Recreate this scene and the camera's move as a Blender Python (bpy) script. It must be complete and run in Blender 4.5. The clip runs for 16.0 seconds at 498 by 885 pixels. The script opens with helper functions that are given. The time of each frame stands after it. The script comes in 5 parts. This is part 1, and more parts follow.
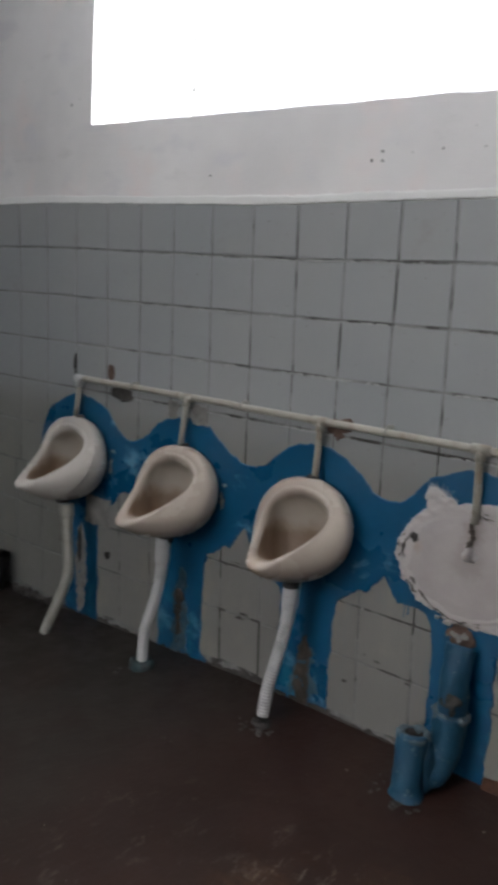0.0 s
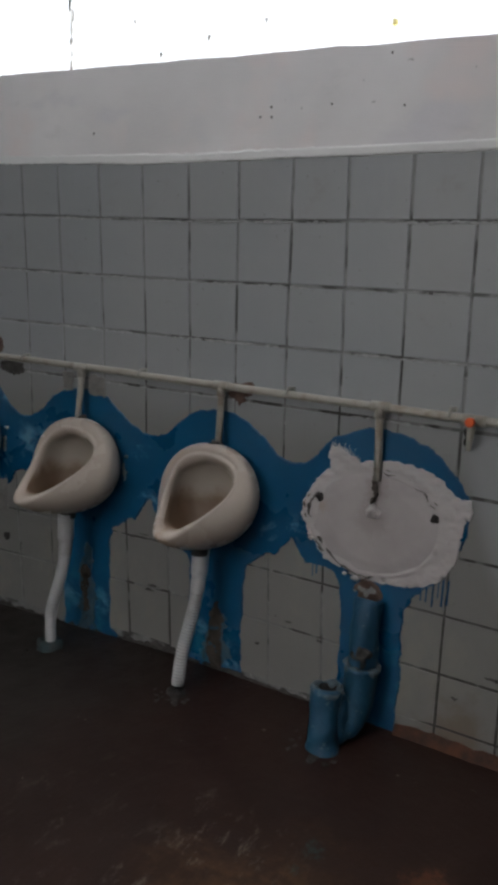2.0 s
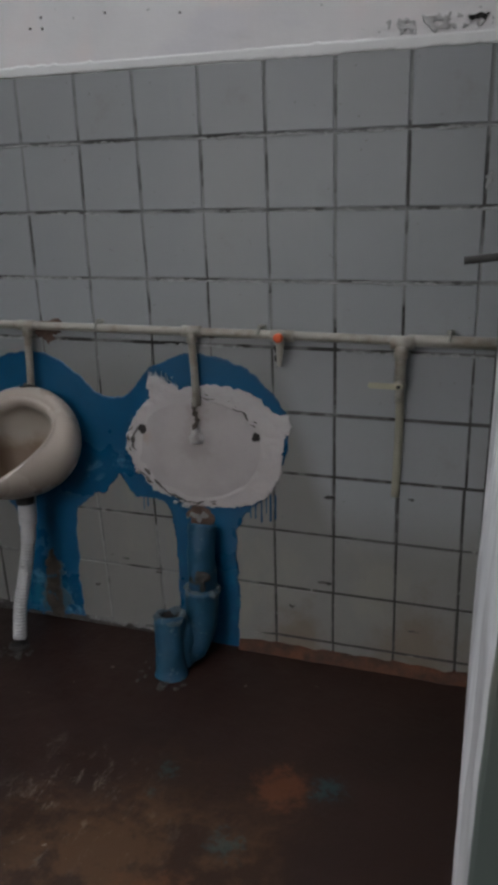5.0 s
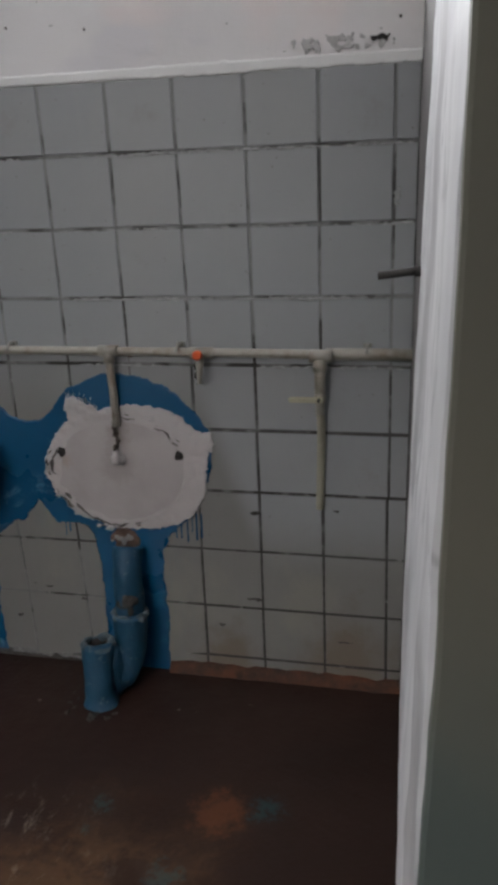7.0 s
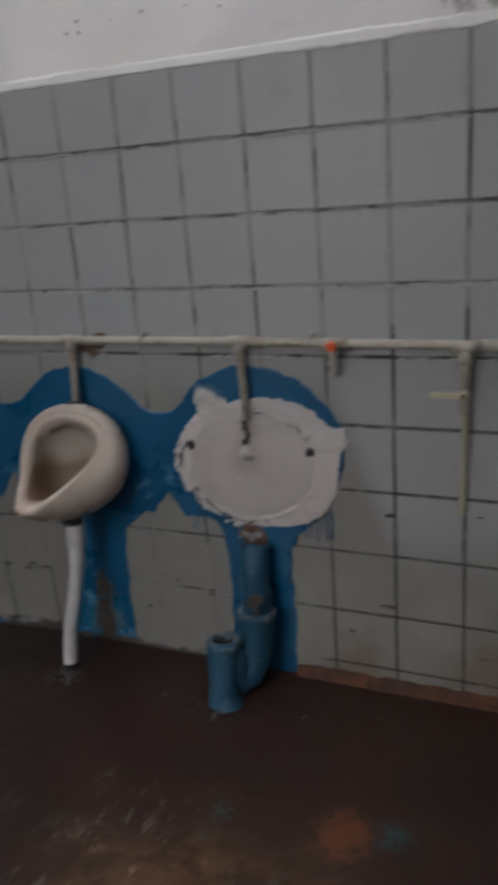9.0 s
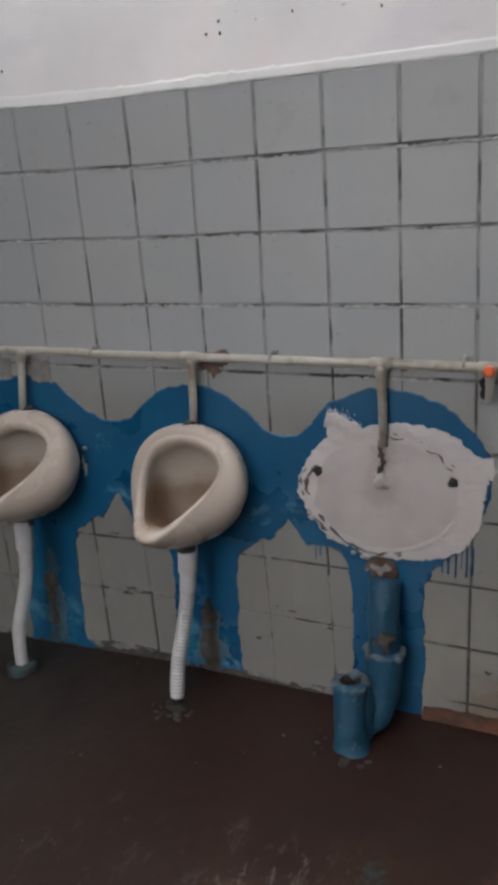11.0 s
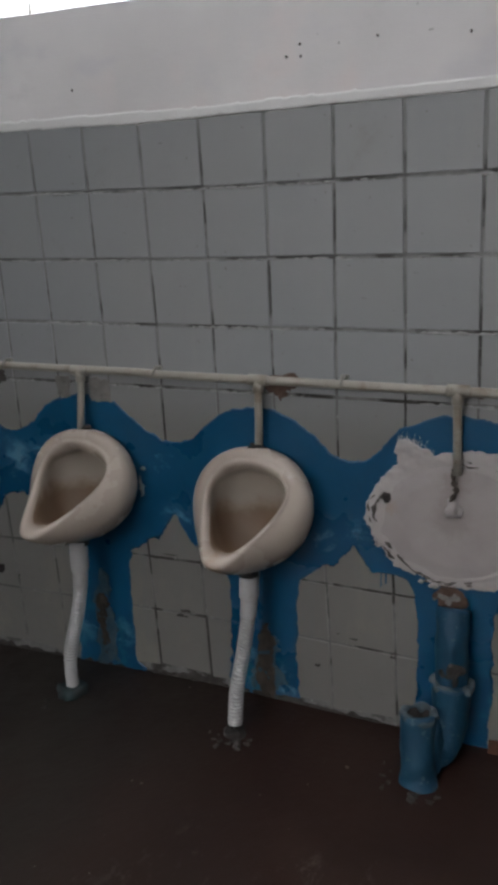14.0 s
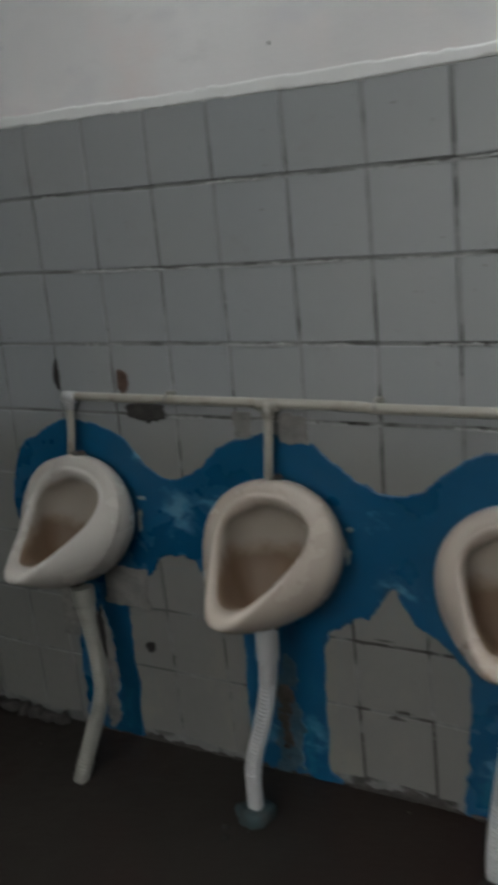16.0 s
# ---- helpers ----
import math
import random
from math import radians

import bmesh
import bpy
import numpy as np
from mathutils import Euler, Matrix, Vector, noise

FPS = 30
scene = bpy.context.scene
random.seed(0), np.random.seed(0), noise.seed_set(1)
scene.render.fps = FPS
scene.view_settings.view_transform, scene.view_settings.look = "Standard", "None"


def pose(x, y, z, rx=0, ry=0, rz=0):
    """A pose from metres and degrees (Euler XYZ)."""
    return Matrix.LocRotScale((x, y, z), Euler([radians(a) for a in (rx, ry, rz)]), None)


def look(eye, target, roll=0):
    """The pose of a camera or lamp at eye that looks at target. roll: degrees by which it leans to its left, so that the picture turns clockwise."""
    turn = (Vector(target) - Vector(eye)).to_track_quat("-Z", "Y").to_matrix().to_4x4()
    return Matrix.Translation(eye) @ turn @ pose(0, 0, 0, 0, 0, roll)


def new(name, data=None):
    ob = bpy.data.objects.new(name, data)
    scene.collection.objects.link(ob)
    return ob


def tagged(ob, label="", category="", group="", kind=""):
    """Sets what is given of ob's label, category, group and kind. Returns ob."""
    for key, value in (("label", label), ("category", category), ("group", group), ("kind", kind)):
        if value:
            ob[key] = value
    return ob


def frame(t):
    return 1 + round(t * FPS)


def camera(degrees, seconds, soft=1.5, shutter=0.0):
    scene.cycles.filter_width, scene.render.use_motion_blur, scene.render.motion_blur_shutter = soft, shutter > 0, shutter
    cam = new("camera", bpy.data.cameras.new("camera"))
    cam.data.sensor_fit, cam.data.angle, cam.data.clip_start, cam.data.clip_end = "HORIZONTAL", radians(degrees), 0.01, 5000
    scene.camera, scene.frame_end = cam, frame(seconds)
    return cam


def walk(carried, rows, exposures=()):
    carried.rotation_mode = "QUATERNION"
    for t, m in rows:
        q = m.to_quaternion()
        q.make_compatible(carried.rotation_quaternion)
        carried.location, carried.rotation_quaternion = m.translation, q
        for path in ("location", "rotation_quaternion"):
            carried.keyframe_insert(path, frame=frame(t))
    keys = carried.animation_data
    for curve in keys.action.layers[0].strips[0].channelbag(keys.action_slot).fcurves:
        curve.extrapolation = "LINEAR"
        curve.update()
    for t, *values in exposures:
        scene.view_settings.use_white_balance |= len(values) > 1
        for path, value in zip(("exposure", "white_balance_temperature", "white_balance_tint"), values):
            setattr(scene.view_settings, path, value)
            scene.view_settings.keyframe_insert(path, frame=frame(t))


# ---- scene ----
cam = camera(36.6, 16.0, soft=4.6, shutter=0.5)
PATH = [
    (0, (1.197, -2.265, 1.478), (-0.013, -0.715, 1.114), 3.9),
    (0.5, (1.17, -2.254, 1.453), (0.096, -0.606, 1.094), 3.7),
    (1, (1.176, -2.232, 1.47), (0.127, -0.58, 1.057), 3.3),
    (1.5, (1.174, -2.241, 1.471), (0.177, -0.56, 1.043), 3.0),
    (2, (1.173, -2.237, 1.462), (0.191, -0.549, 1.031), 2.6),
    (2.5, (1.164, -2.242, 1.468), (0.182, -0.559, 1.016), 2.7),
    (3, (1.147, -2.258, 1.444), (0.074, -0.639, 0.966), 3.0),
    (3.5, (1.131, -2.252, 1.455), (-0.071, -0.751, 0.907), 2.6),
    (4, (1.118, -2.254, 1.444), (-0.071, -0.748, 0.88), 2.2),
    (4.5, (1.223, -2.216, 1.439), (0.528, -0.433, 0.856), -0.4),
    (5, (1.2445, -2.186, 1.42), (0.649, -0.365, 0.845), -0.7),
    (7.5, (1.237, -2.16, 1.424), (0.858, -0.272, 0.885), -1.5),
    (8, (1.2345, -2.15, 1.424), (0.847, -0.266, 0.883), -1.8),
    (8.5, (1.235, -2.127, 1.422), (0.83, -0.245, 0.88), -2.2),
    (9, (1.226, -2.045, 1.415), (0.475, -0.277, 0.855), -3.2),
    (9.5, (1.142, -2.027, 1.386), (0.265, -0.35, 0.739), -2.9),
    (12, (0.764, -2.071, 1.48), (0.023, -0.276, 1.002), -2.1),
    (12.5, (0.753, -2.087, 1.476), (-0.004, -0.299, 0.996), -1.7),
    (13, (0.72, -2.071, 1.471), (-0.057, -0.298, 0.967), -1.7),
    (13.5, (0.694, -2.074, 1.479), (-0.085, -0.303, 0.974), -1.6),
    (14, (0.674, -2.075, 1.483), (-0.134, -0.319, 0.97), -1.5),
    (14.5, (0.595, -1.997, 1.486), (-0.216, -0.24, 0.977), -1.7),
    (15, (0.463, -1.866, 1.478), (-0.368, -0.117, 0.976), -2.4),
    (15.5, (0.25, -1.83, 1.434), (-0.587, -0.077, 0.958), -2.9),
    (16, (0.003, -1.758, 1.439), (-0.936, -0.051, 0.983), -3.4),
]
EXPO = [(0, -0.15, 6420, 9), (0.5, -0.56, 6250, 9), (1.5, -0.76, 6400, 9), (3.5, -0.80, 6450, 8), (4.5, -0.68, 6200, 7), (5, -0.65, 6300, 9), (7.5, -0.51, 6500, 11), (8.5, -0.52, 6500, 12), (9, -0.40, 6500, 11), (9.5, 0.20, 6500, 12), (12, -0.1, 6500, 11), (12.5, -0.25, 6520, 11), (13, -0.36, 6520, 10), (13.5, -0.28, 6560, 10.5), (14, -0.52, 6450, 10), (14.5, -0.57, 6350, 8.5), (15, -0.56, 6400, 3.5), (15.5, -0.45, 6560, 12), (16, -0.5, 6450, 4)]
walk(cam, [(t, look(eye, target, roll)) for t, eye, target, roll in PATH], [(t, 2.75 + e, kelvin, tint) for t, e, kelvin, tint in EXPO])

PI = math.pi

# ---- world and lamps ----
world = bpy.data.worlds.new("sky")
scene.world = world
world.use_nodes = True
wn = world.node_tree
wn.nodes.clear()
sky = wn.nodes.new("ShaderNodeTexSky")
sky.sky_type = "NISHITA"
sky.sun_disc = False
sky.sun_elevation, sky.sun_rotation = radians(50), radians(200)
sky.air_density, sky.dust_density = 1.0, 8.0
bg = wn.nodes.new("ShaderNodeBackground")
bg.inputs["Strength"].default_value = 0.15
wo = wn.nodes.new("ShaderNodeOutputWorld")
veil = wn.nodes.new("ShaderNodeHueSaturation")
veil.inputs["Saturation"].default_value = 0.22
wn.links.new(sky.outputs[0], veil.inputs["Color"])
wn.links.new(veil.outputs[0], bg.inputs[0])
wn.links.new(bg.outputs[0], wo.inputs[0])


def area_lamp(name, m, sx, sy, watts, color):
    la = bpy.data.lights.new(name, "AREA")
    la.shape, la.size, la.size_y, la.energy, la.color = "RECTANGLE", sx, sy, watts, color
    ob = new(name, la)
    ob.matrix_world = m
    return ob


WIN_L, WIN_R, WIN_TOP = -1.557, 1.215, 2.86
area_lamp("window_daylight", pose((WIN_L + WIN_R) / 2, 0.36, 2.42, -132, 0, 0), WIN_R - WIN_L, 0.62, 27, (0.97, 0.985, 1.0))
# added fill lamp at the unseen rear wall, to brighten the fixtures
area_lamp("rear_fill", pose(-0.6, -4.28, 2.2, 90, 0, 0), 2.0, 1.0, 0.5, (0.97, 0.985, 1.0))


# ---- materials ----
class Mat:
    """A node material with a Principled shader and small helpers."""

    def __init__(self, name):
        self.m = bpy.data.materials.new(name)
        self.m.use_nodes = True
        self.nt = self.m.node_tree
        self.p = self.nt.nodes["Principled BSDF"]
        self.geo = self.nt.nodes.new("ShaderNodeNewGeometry").outputs["Position"]

    def n(self, kind, **kw):
        return self.nt.nodes.new(kind)

    def link(self, a, b):
        self.nt.links.new(a, b)

    def put(self, sock, v):
        if isinstance(v, (int, float)):
            sock.default_value = v
        elif isinstance(v, tuple):
            sock.default_value = (*v, 1.0)[:4] if len(v) == 3 and len(sock.default_value) == 4 else v
        else:
            self.link(v, sock)

    def scaled(self, s):
        v = self.n("ShaderNodeVectorMath")
        v.operation = "MULTIPLY"
        self.link(self.geo, v.inputs[0])
        v.inputs[1].default_value = s
        return v.outputs[0]

    def noise(self, scale, detail=4, rough=0.55, stretch=(1, 1, 1), distort=0.0):
        t = self.n("ShaderNodeTexNoise")
        self.link(self.scaled(stretch), t.inputs["Vector"])
        t.inputs["Scale"].default_value = scale
        t.inputs["Detail"].default_value = detail
        t.inputs["Roughness"].default_value = rough
        t.inputs["Distortion"].default_value = distort
        return t.outputs["Fac"]

    def ramp(self, f, a, b, lo=0.0, hi=1.0):
        r = self.n("ShaderNodeMapRange")
        r.interpolation_type = "SMOOTHSTEP"
        self.put(r.inputs[0], f)
        for i, v in zip((1, 2, 3, 4), (a, b, lo, hi)):
            r.inputs[i].default_value = v
        return r.outputs[0]

    def math(self, op, a, b=0.0):
        m = self.n("ShaderNodeMath")
        m.operation = op
        self.put(m.inputs[0], a)
        self.put(m.inputs[1], b)
        return m.outputs[0]

    def mix(self, f, a, b):
        m = self.n("ShaderNodeMix")
        m.data_type = "RGBA"
        self.put(m.inputs[0], f)
        self.put(m.inputs[6], a)
        self.put(m.inputs[7], b)
        return m.outputs[2]

    def axis(self, i):
        s = self.n("ShaderNodeSeparateXYZ")
        self.link(self.geo, s.inputs[0])
        return s.outputs[i]

    def spot(self, x, y, z, r, soft=0.5):
        """1 inside a ball round a place, 0 outside, with an uneven edge."""
        d = self.n("ShaderNodeVectorMath")
        d.operation = "DISTANCE"
        self.link(self.geo, d.inputs[0])
        d.inputs[1].default_value = (x, y, z)
        wob = self.math("MULTIPLY", self.math("SUBTRACT", self.noise(1.7 / r, 5, 0.7), 0.5), r * 2.0)
        return self.ramp(self.math("ADD", d.outputs["Value"], wob), r * (1 - soft), r, 1.0, 0.0)

    def random(self):
        return self.n("ShaderNodeObjectInfo").outputs["Random"]

    def bump(self, h, strength=0.3, dist=0.002):
        b = self.n("ShaderNodeBump")
        b.inputs["Strength"].default_value = strength
        b.inputs["Distance"].default_value = dist
        self.link(h, b.inputs["Height"])
        self.link(b.outputs[0], self.p.inputs["Normal"])

    def done(self, color, rough=0.5, metal=0.0, spec=0.5):
        self.put(self.p.inputs["Base Color"], color)
        self.put(self.p.inputs["Roughness"], rough)
        self.put(self.p.inputs["Metallic"], metal)
        self.p.inputs["Specular IOR Level"].default_value = spec
        return self.m


def tile_material():
    m = Mat("grey_painted_tile")
    big = m.noise(1.3, 3)
    fine = m.noise(38, 5, 0.65)
    streak = m.noise(9, 4, 0.6, (3.0, 1.0, 0.35))
    col = m.mix(m.ramp(big, 0.35, 0.65), (0.266, 0.276, 0.286), (0.286, 0.288, 0.291))
    col = m.mix(m.math("MULTIPLY", m.random(), 0.3), col, (0.272, 0.282, 0.303))
    col = m.mix(m.ramp(streak, 0.55, 0.8, 0, 0.35), col, (0.313, 0.313, 0.304))
    # lower courses: warm old tile colour, with the dimmer light there mixed in
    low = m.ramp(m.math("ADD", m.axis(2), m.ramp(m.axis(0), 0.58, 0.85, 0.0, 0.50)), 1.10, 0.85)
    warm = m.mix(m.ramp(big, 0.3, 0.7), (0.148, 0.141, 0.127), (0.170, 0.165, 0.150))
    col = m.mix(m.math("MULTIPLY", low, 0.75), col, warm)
    cream = m.ramp(m.noise(3.4, 5, 0.65, (1, 1, 0.6)), 0.50, 0.68, 0, 0.55)
    col = m.mix(m.math("MULTIPLY", cream, low), col, (0.235, 0.228, 0.195))
    rusty = m.math("MAXIMUM", m.spot(1.12, 0, 0.08, 0.24, 0.95), m.spot(0.70, 0, 0.06, 0.16, 0.95))
    col = m.mix(m.math("MULTIPLY", rusty, 0.55), col, (0.13, 0.085, 0.045))
    grime = m.ramp(m.noise(5, 6, 0.7), 0.58, 0.78, 0, 0.45)
    col = m.mix(grime, col, (0.20, 0.185, 0.165))
    speck = m.ramp(m.noise(60, 2), 0.72, 0.76, 0, 0.6)
    col = m.mix(speck, col, (0.13, 0.12, 0.11))
    m.bump(m.math("ADD", m.math("MULTIPLY", fine, 0.4), streak), 0.35, 0.003)
    return m.done(col, m.ramp(fine, 0.3, 0.7, 0.34, 0.55))


def grout_material():
    m = Mat("worn_grout")
    a = m.noise(5.5, 2, 0.5)
    b = m.noise(22, 4, 0.7)
    f = m.ramp(m.math("ADD", m.math("MULTIPLY", a, 0.75), m.math("MULTIPLY", b, 0.25)), 0.455, 0.57)
    # bare joints low on the wall and towards the corner, where the grey paint stops
    bare = m.math("MULTIPLY", m.ramp(m.axis(2), 1.06, 1.02), m.ramp(m.axis(0), 0.35, 0.6, 0.35, 0.85))
    f = m.math("MAXIMUM", f, m.math("MULTIPLY", bare, m.ramp(b, 0.36, 0.52, 0.35, 1.0)))
    foot = m.math("MULTIPLY", m.ramp(m.axis(2), 0.56, 0.40), m.ramp(m.axis(0), 0.42, 0.60))
    f = m.math("MAXIMUM", f, m.math("MULTIPLY", foot, m.ramp(b, 0.30, 0.45, 0.6, 1.0)))
    worn = m.math("MULTIPLY", m.ramp(m.axis(0), -2.0, -0.5, 0.45, 1.0), m.ramp(m.axis(2), 1.86, 1.66, 0.06, 1.0))
    worn = m.math("MULTIPLY", worn, m.ramp(m.axis(2), 1.32, 1.10, 0.82, 1.0))
    col = m.mix(m.math("MULTIPLY", f, worn), (0.228, 0.230, 0.229), (0.045, 0.041, 0.038))
    chalk = m.ramp(m.noise(36, 4, 0.65, (1, 1, 2.5)), 0.60, 0.68, 0, 0.55)
    col = m.mix(chalk, col, (0.42, 0.42, 0.41))
    m.bump(b, 0.6, 0.003)
    return m.done(col, 0.85)


def plaster_material(name, base, dark, blush=0.0, relief=0.3):
    m = Mat(name)
    big = m.noise(1.1, 4)
    mid = m.noise(7, 5, 0.6, (0.6, 1, 1.4))
    fine = m.noise(60, 4, 0.6)
    col = m.mix(m.ramp(big, 0.35, 0.68), base, dark)
    if blush:
        # warm and lilac clouds in the old limewash
        r, g, b = base
        col = m.mix(m.ramp(m.noise(2.6, 3), 0.48, 0.68, 0, blush), col, (r * 1.0, g * 0.90, b * 0.88))
        col = m.mix(m.ramp(m.noise(3.3, 3, 0.5, (1, 1, 2.0)), 0.54, 0.70, 0, blush), col, (r * 0.84, g * 0.84, b * 0.87))
    col = m.mix(m.ramp(mid, 0.58, 0.75, 0, 0.3), col, tuple(c * 0.72 for c in dark))
    specks = m.ramp(m.noise(30, 1), 0.76, 0.79, 0, 0.5)
    col = m.mix(specks, col, (0.2, 0.19, 0.18))
    m.bump(m.math("ADD", mid, m.math("MULTIPLY", fine, 0.3)), relief, 0.006)
    return m.done(col, 0.75, spec=0.3)


def jamb_material():
    m = Mat("thick_white_paint")
    cloud = m.noise(3.0, 4, 0.55, (1, 1.0, 1.8))
    fine = m.noise(20, 4, 0.6, (1, 1.0, 2.0))
    col = m.mix(m.ramp(cloud, 0.35, 0.7), (0.72, 0.72, 0.73), (0.50, 0.50, 0.52))
    crack = m.ramp(m.math("ABSOLUTE", m.math("SUBTRACT", m.noise(2.6, 3, 0.5, (1, 1.5, 0.7)), 0.5)), 0.0, 0.007, 0.55, 0.0)
    col = m.mix(m.math("MULTIPLY", crack, m.ramp(fine, 0.4, 0.6)), col, (0.24, 0.24, 0.25))
    drag = m.noise(22, 4, 0.6, (1, 1, 0.22), 0.4)
    broad = m.noise(5.0, 4, 0.6, (1, 1, 0.24), 0.8)
    col = m.mix(m.ramp(drag, 0.52, 0.68, 0, 0.42), col, (0.30, 0.30, 0.315))
    col = m.mix(m.ramp(broad, 0.46, 0.60, 0, 0.68), col, (0.30, 0.295, 0.31))
    m.bump(m.math("ADD", cloud, m.math("MULTIPLY", fine, 0.3)), 0.35, 0.008)
    return m.done(col, 0.5)


def blue_material():
    m = Mat("blue_enamel_paint")
    mid = m.noise(2.5, 4, 0.6)
    brush = m.noise(14, 5, 0.65, (1, 1, 0.3))
    col = m.mix(m.ramp(mid, 0.35, 0.7), (0.003, 0.061, 0.141), (0.004, 0.078, 0.170))
    col = m.mix(m.ramp(brush, 0.66, 0.82, 0, 0.5), col, (0.07, 0.20, 0.32))
    # thin pale smears where the brush ran dry
    smear = m.ramp(m.noise(9, 5, 0.7, (0.8, 1, 1.3), 1.2), 0.46, 0.60)
    places = None
    for x, z, r in ((0.075, 0.62, 0.06), (-0.02, 0.585, 0.05), (-0.55, 0.60, 0.07), (-1.22, 0.74, 0.09), (-1.10, 0.80, 0.06), (-1.33, 0.92, 0.05), (0.14, 0.79, 0.03), (-0.97, 0.12, 0.09), (-0.80, 0.10, 0.07), (-0.17, 0.06, 0.07), (-0.30, 0.14, 0.05), (-0.60, 0.80, 0.06)):
        s = m.spot(x, -0.006, z, r, 0.8)
        places = s if places is None else m.math("MAXIMUM", places, s)
    col = m.mix(m.math("MULTIPLY", m.math("MULTIPLY", smear, places), 0.95), col, (0.085, 0.22, 0.33))
    low = m.ramp(m.axis(2), 0.35, 0.1)
    col = m.mix(m.math("MULTIPLY", low, m.ramp(m.noise(9, 4), 0.5, 0.65, 0, 0.5)), col, (0.02, 0.16, 0.24))
    m.bump(m.math("ADD", m.noise(5, 2), m.math("MULTIPLY", brush, 0.4)), 0.5, 0.006)
    return m.done(col, m.ramp(mid, 0.3, 0.7, 0.22, 0.4))


def china_material(name, base, tint):
    m = Mat(name)
    f = m.noise(4, 4)
    col = m.mix(m.ramp(f, 0.3, 0.75), base, tint)
    col = m.mix(m.ramp(m.noise(45, 3), 0.68, 0.74, 0, 0.35), col, (0.30, 0.26, 0.22))
    lip = m.math("MAXIMUM", m.spot(-0.245, -0.33, 0.575, 0.075, 0.9), m.math("MULTIPLY", m.spot(-0.875, -0.34, 0.585, 0.06, 0.9), 0.5))
    col = m.mix(m.math("MULTIPLY", lip, 0.6), col, (0.27, 0.16, 0.085))
    m.bump(m.noise(18, 3), 0.06, 0.002)
    return m.done(col, m.ramp(f, 0.3, 0.7, 0.2, 0.34))


def bowl_inside_material():
    m = Mat("stained_china")
    f = m.noise(7, 5, 0.65)
    low = m.ramp(m.math("ADD", m.axis(2), m.math("MULTIPLY", f, 0.14)), 0.80, 0.725)
    col = m.mix(f, (0.38, 0.335, 0.29), (0.30, 0.262, 0.222))
    col = m.mix(m.math("MULTIPLY", low, 0.85), col, (0.125, 0.066, 0.030))
    return m.done(col, 0.5)


def pvc_material(name, base, dirt, amount=0.5, rough=0.4):
    m = Mat(name)
    f = m.noise(12, 5, 0.65)
    g = m.noise(60, 3)
    col = m.mix(m.ramp(f, 0.45, 0.7, 0, amount), base, dirt)
    col = m.mix(m.ramp(g, 0.66, 0.75, 0, 0.4), col, tuple(c * 0.5 for c in dirt))
    m.bump(f, 0.25, 0.002)
    return m.done(col, rough)


def rough_material(name, a, b, scale=18, rough=0.9, depth=0.012):
    m = Mat(name)
    f = m.noise(scale, 6, 0.7)
    g = m.noise(scale * 3.5, 4)
    col = m.mix(m.ramp(f, 0.3, 0.7), a, b)
    col = m.mix(m.ramp(g, 0.6, 0.7, 0, 0.5), col, tuple(c * 0.4 for c in a))
    m.bump(m.math("ADD", f, m.math("MULTIPLY", g, 0.4)), 0.9, depth)
    return m.done(col, rough)


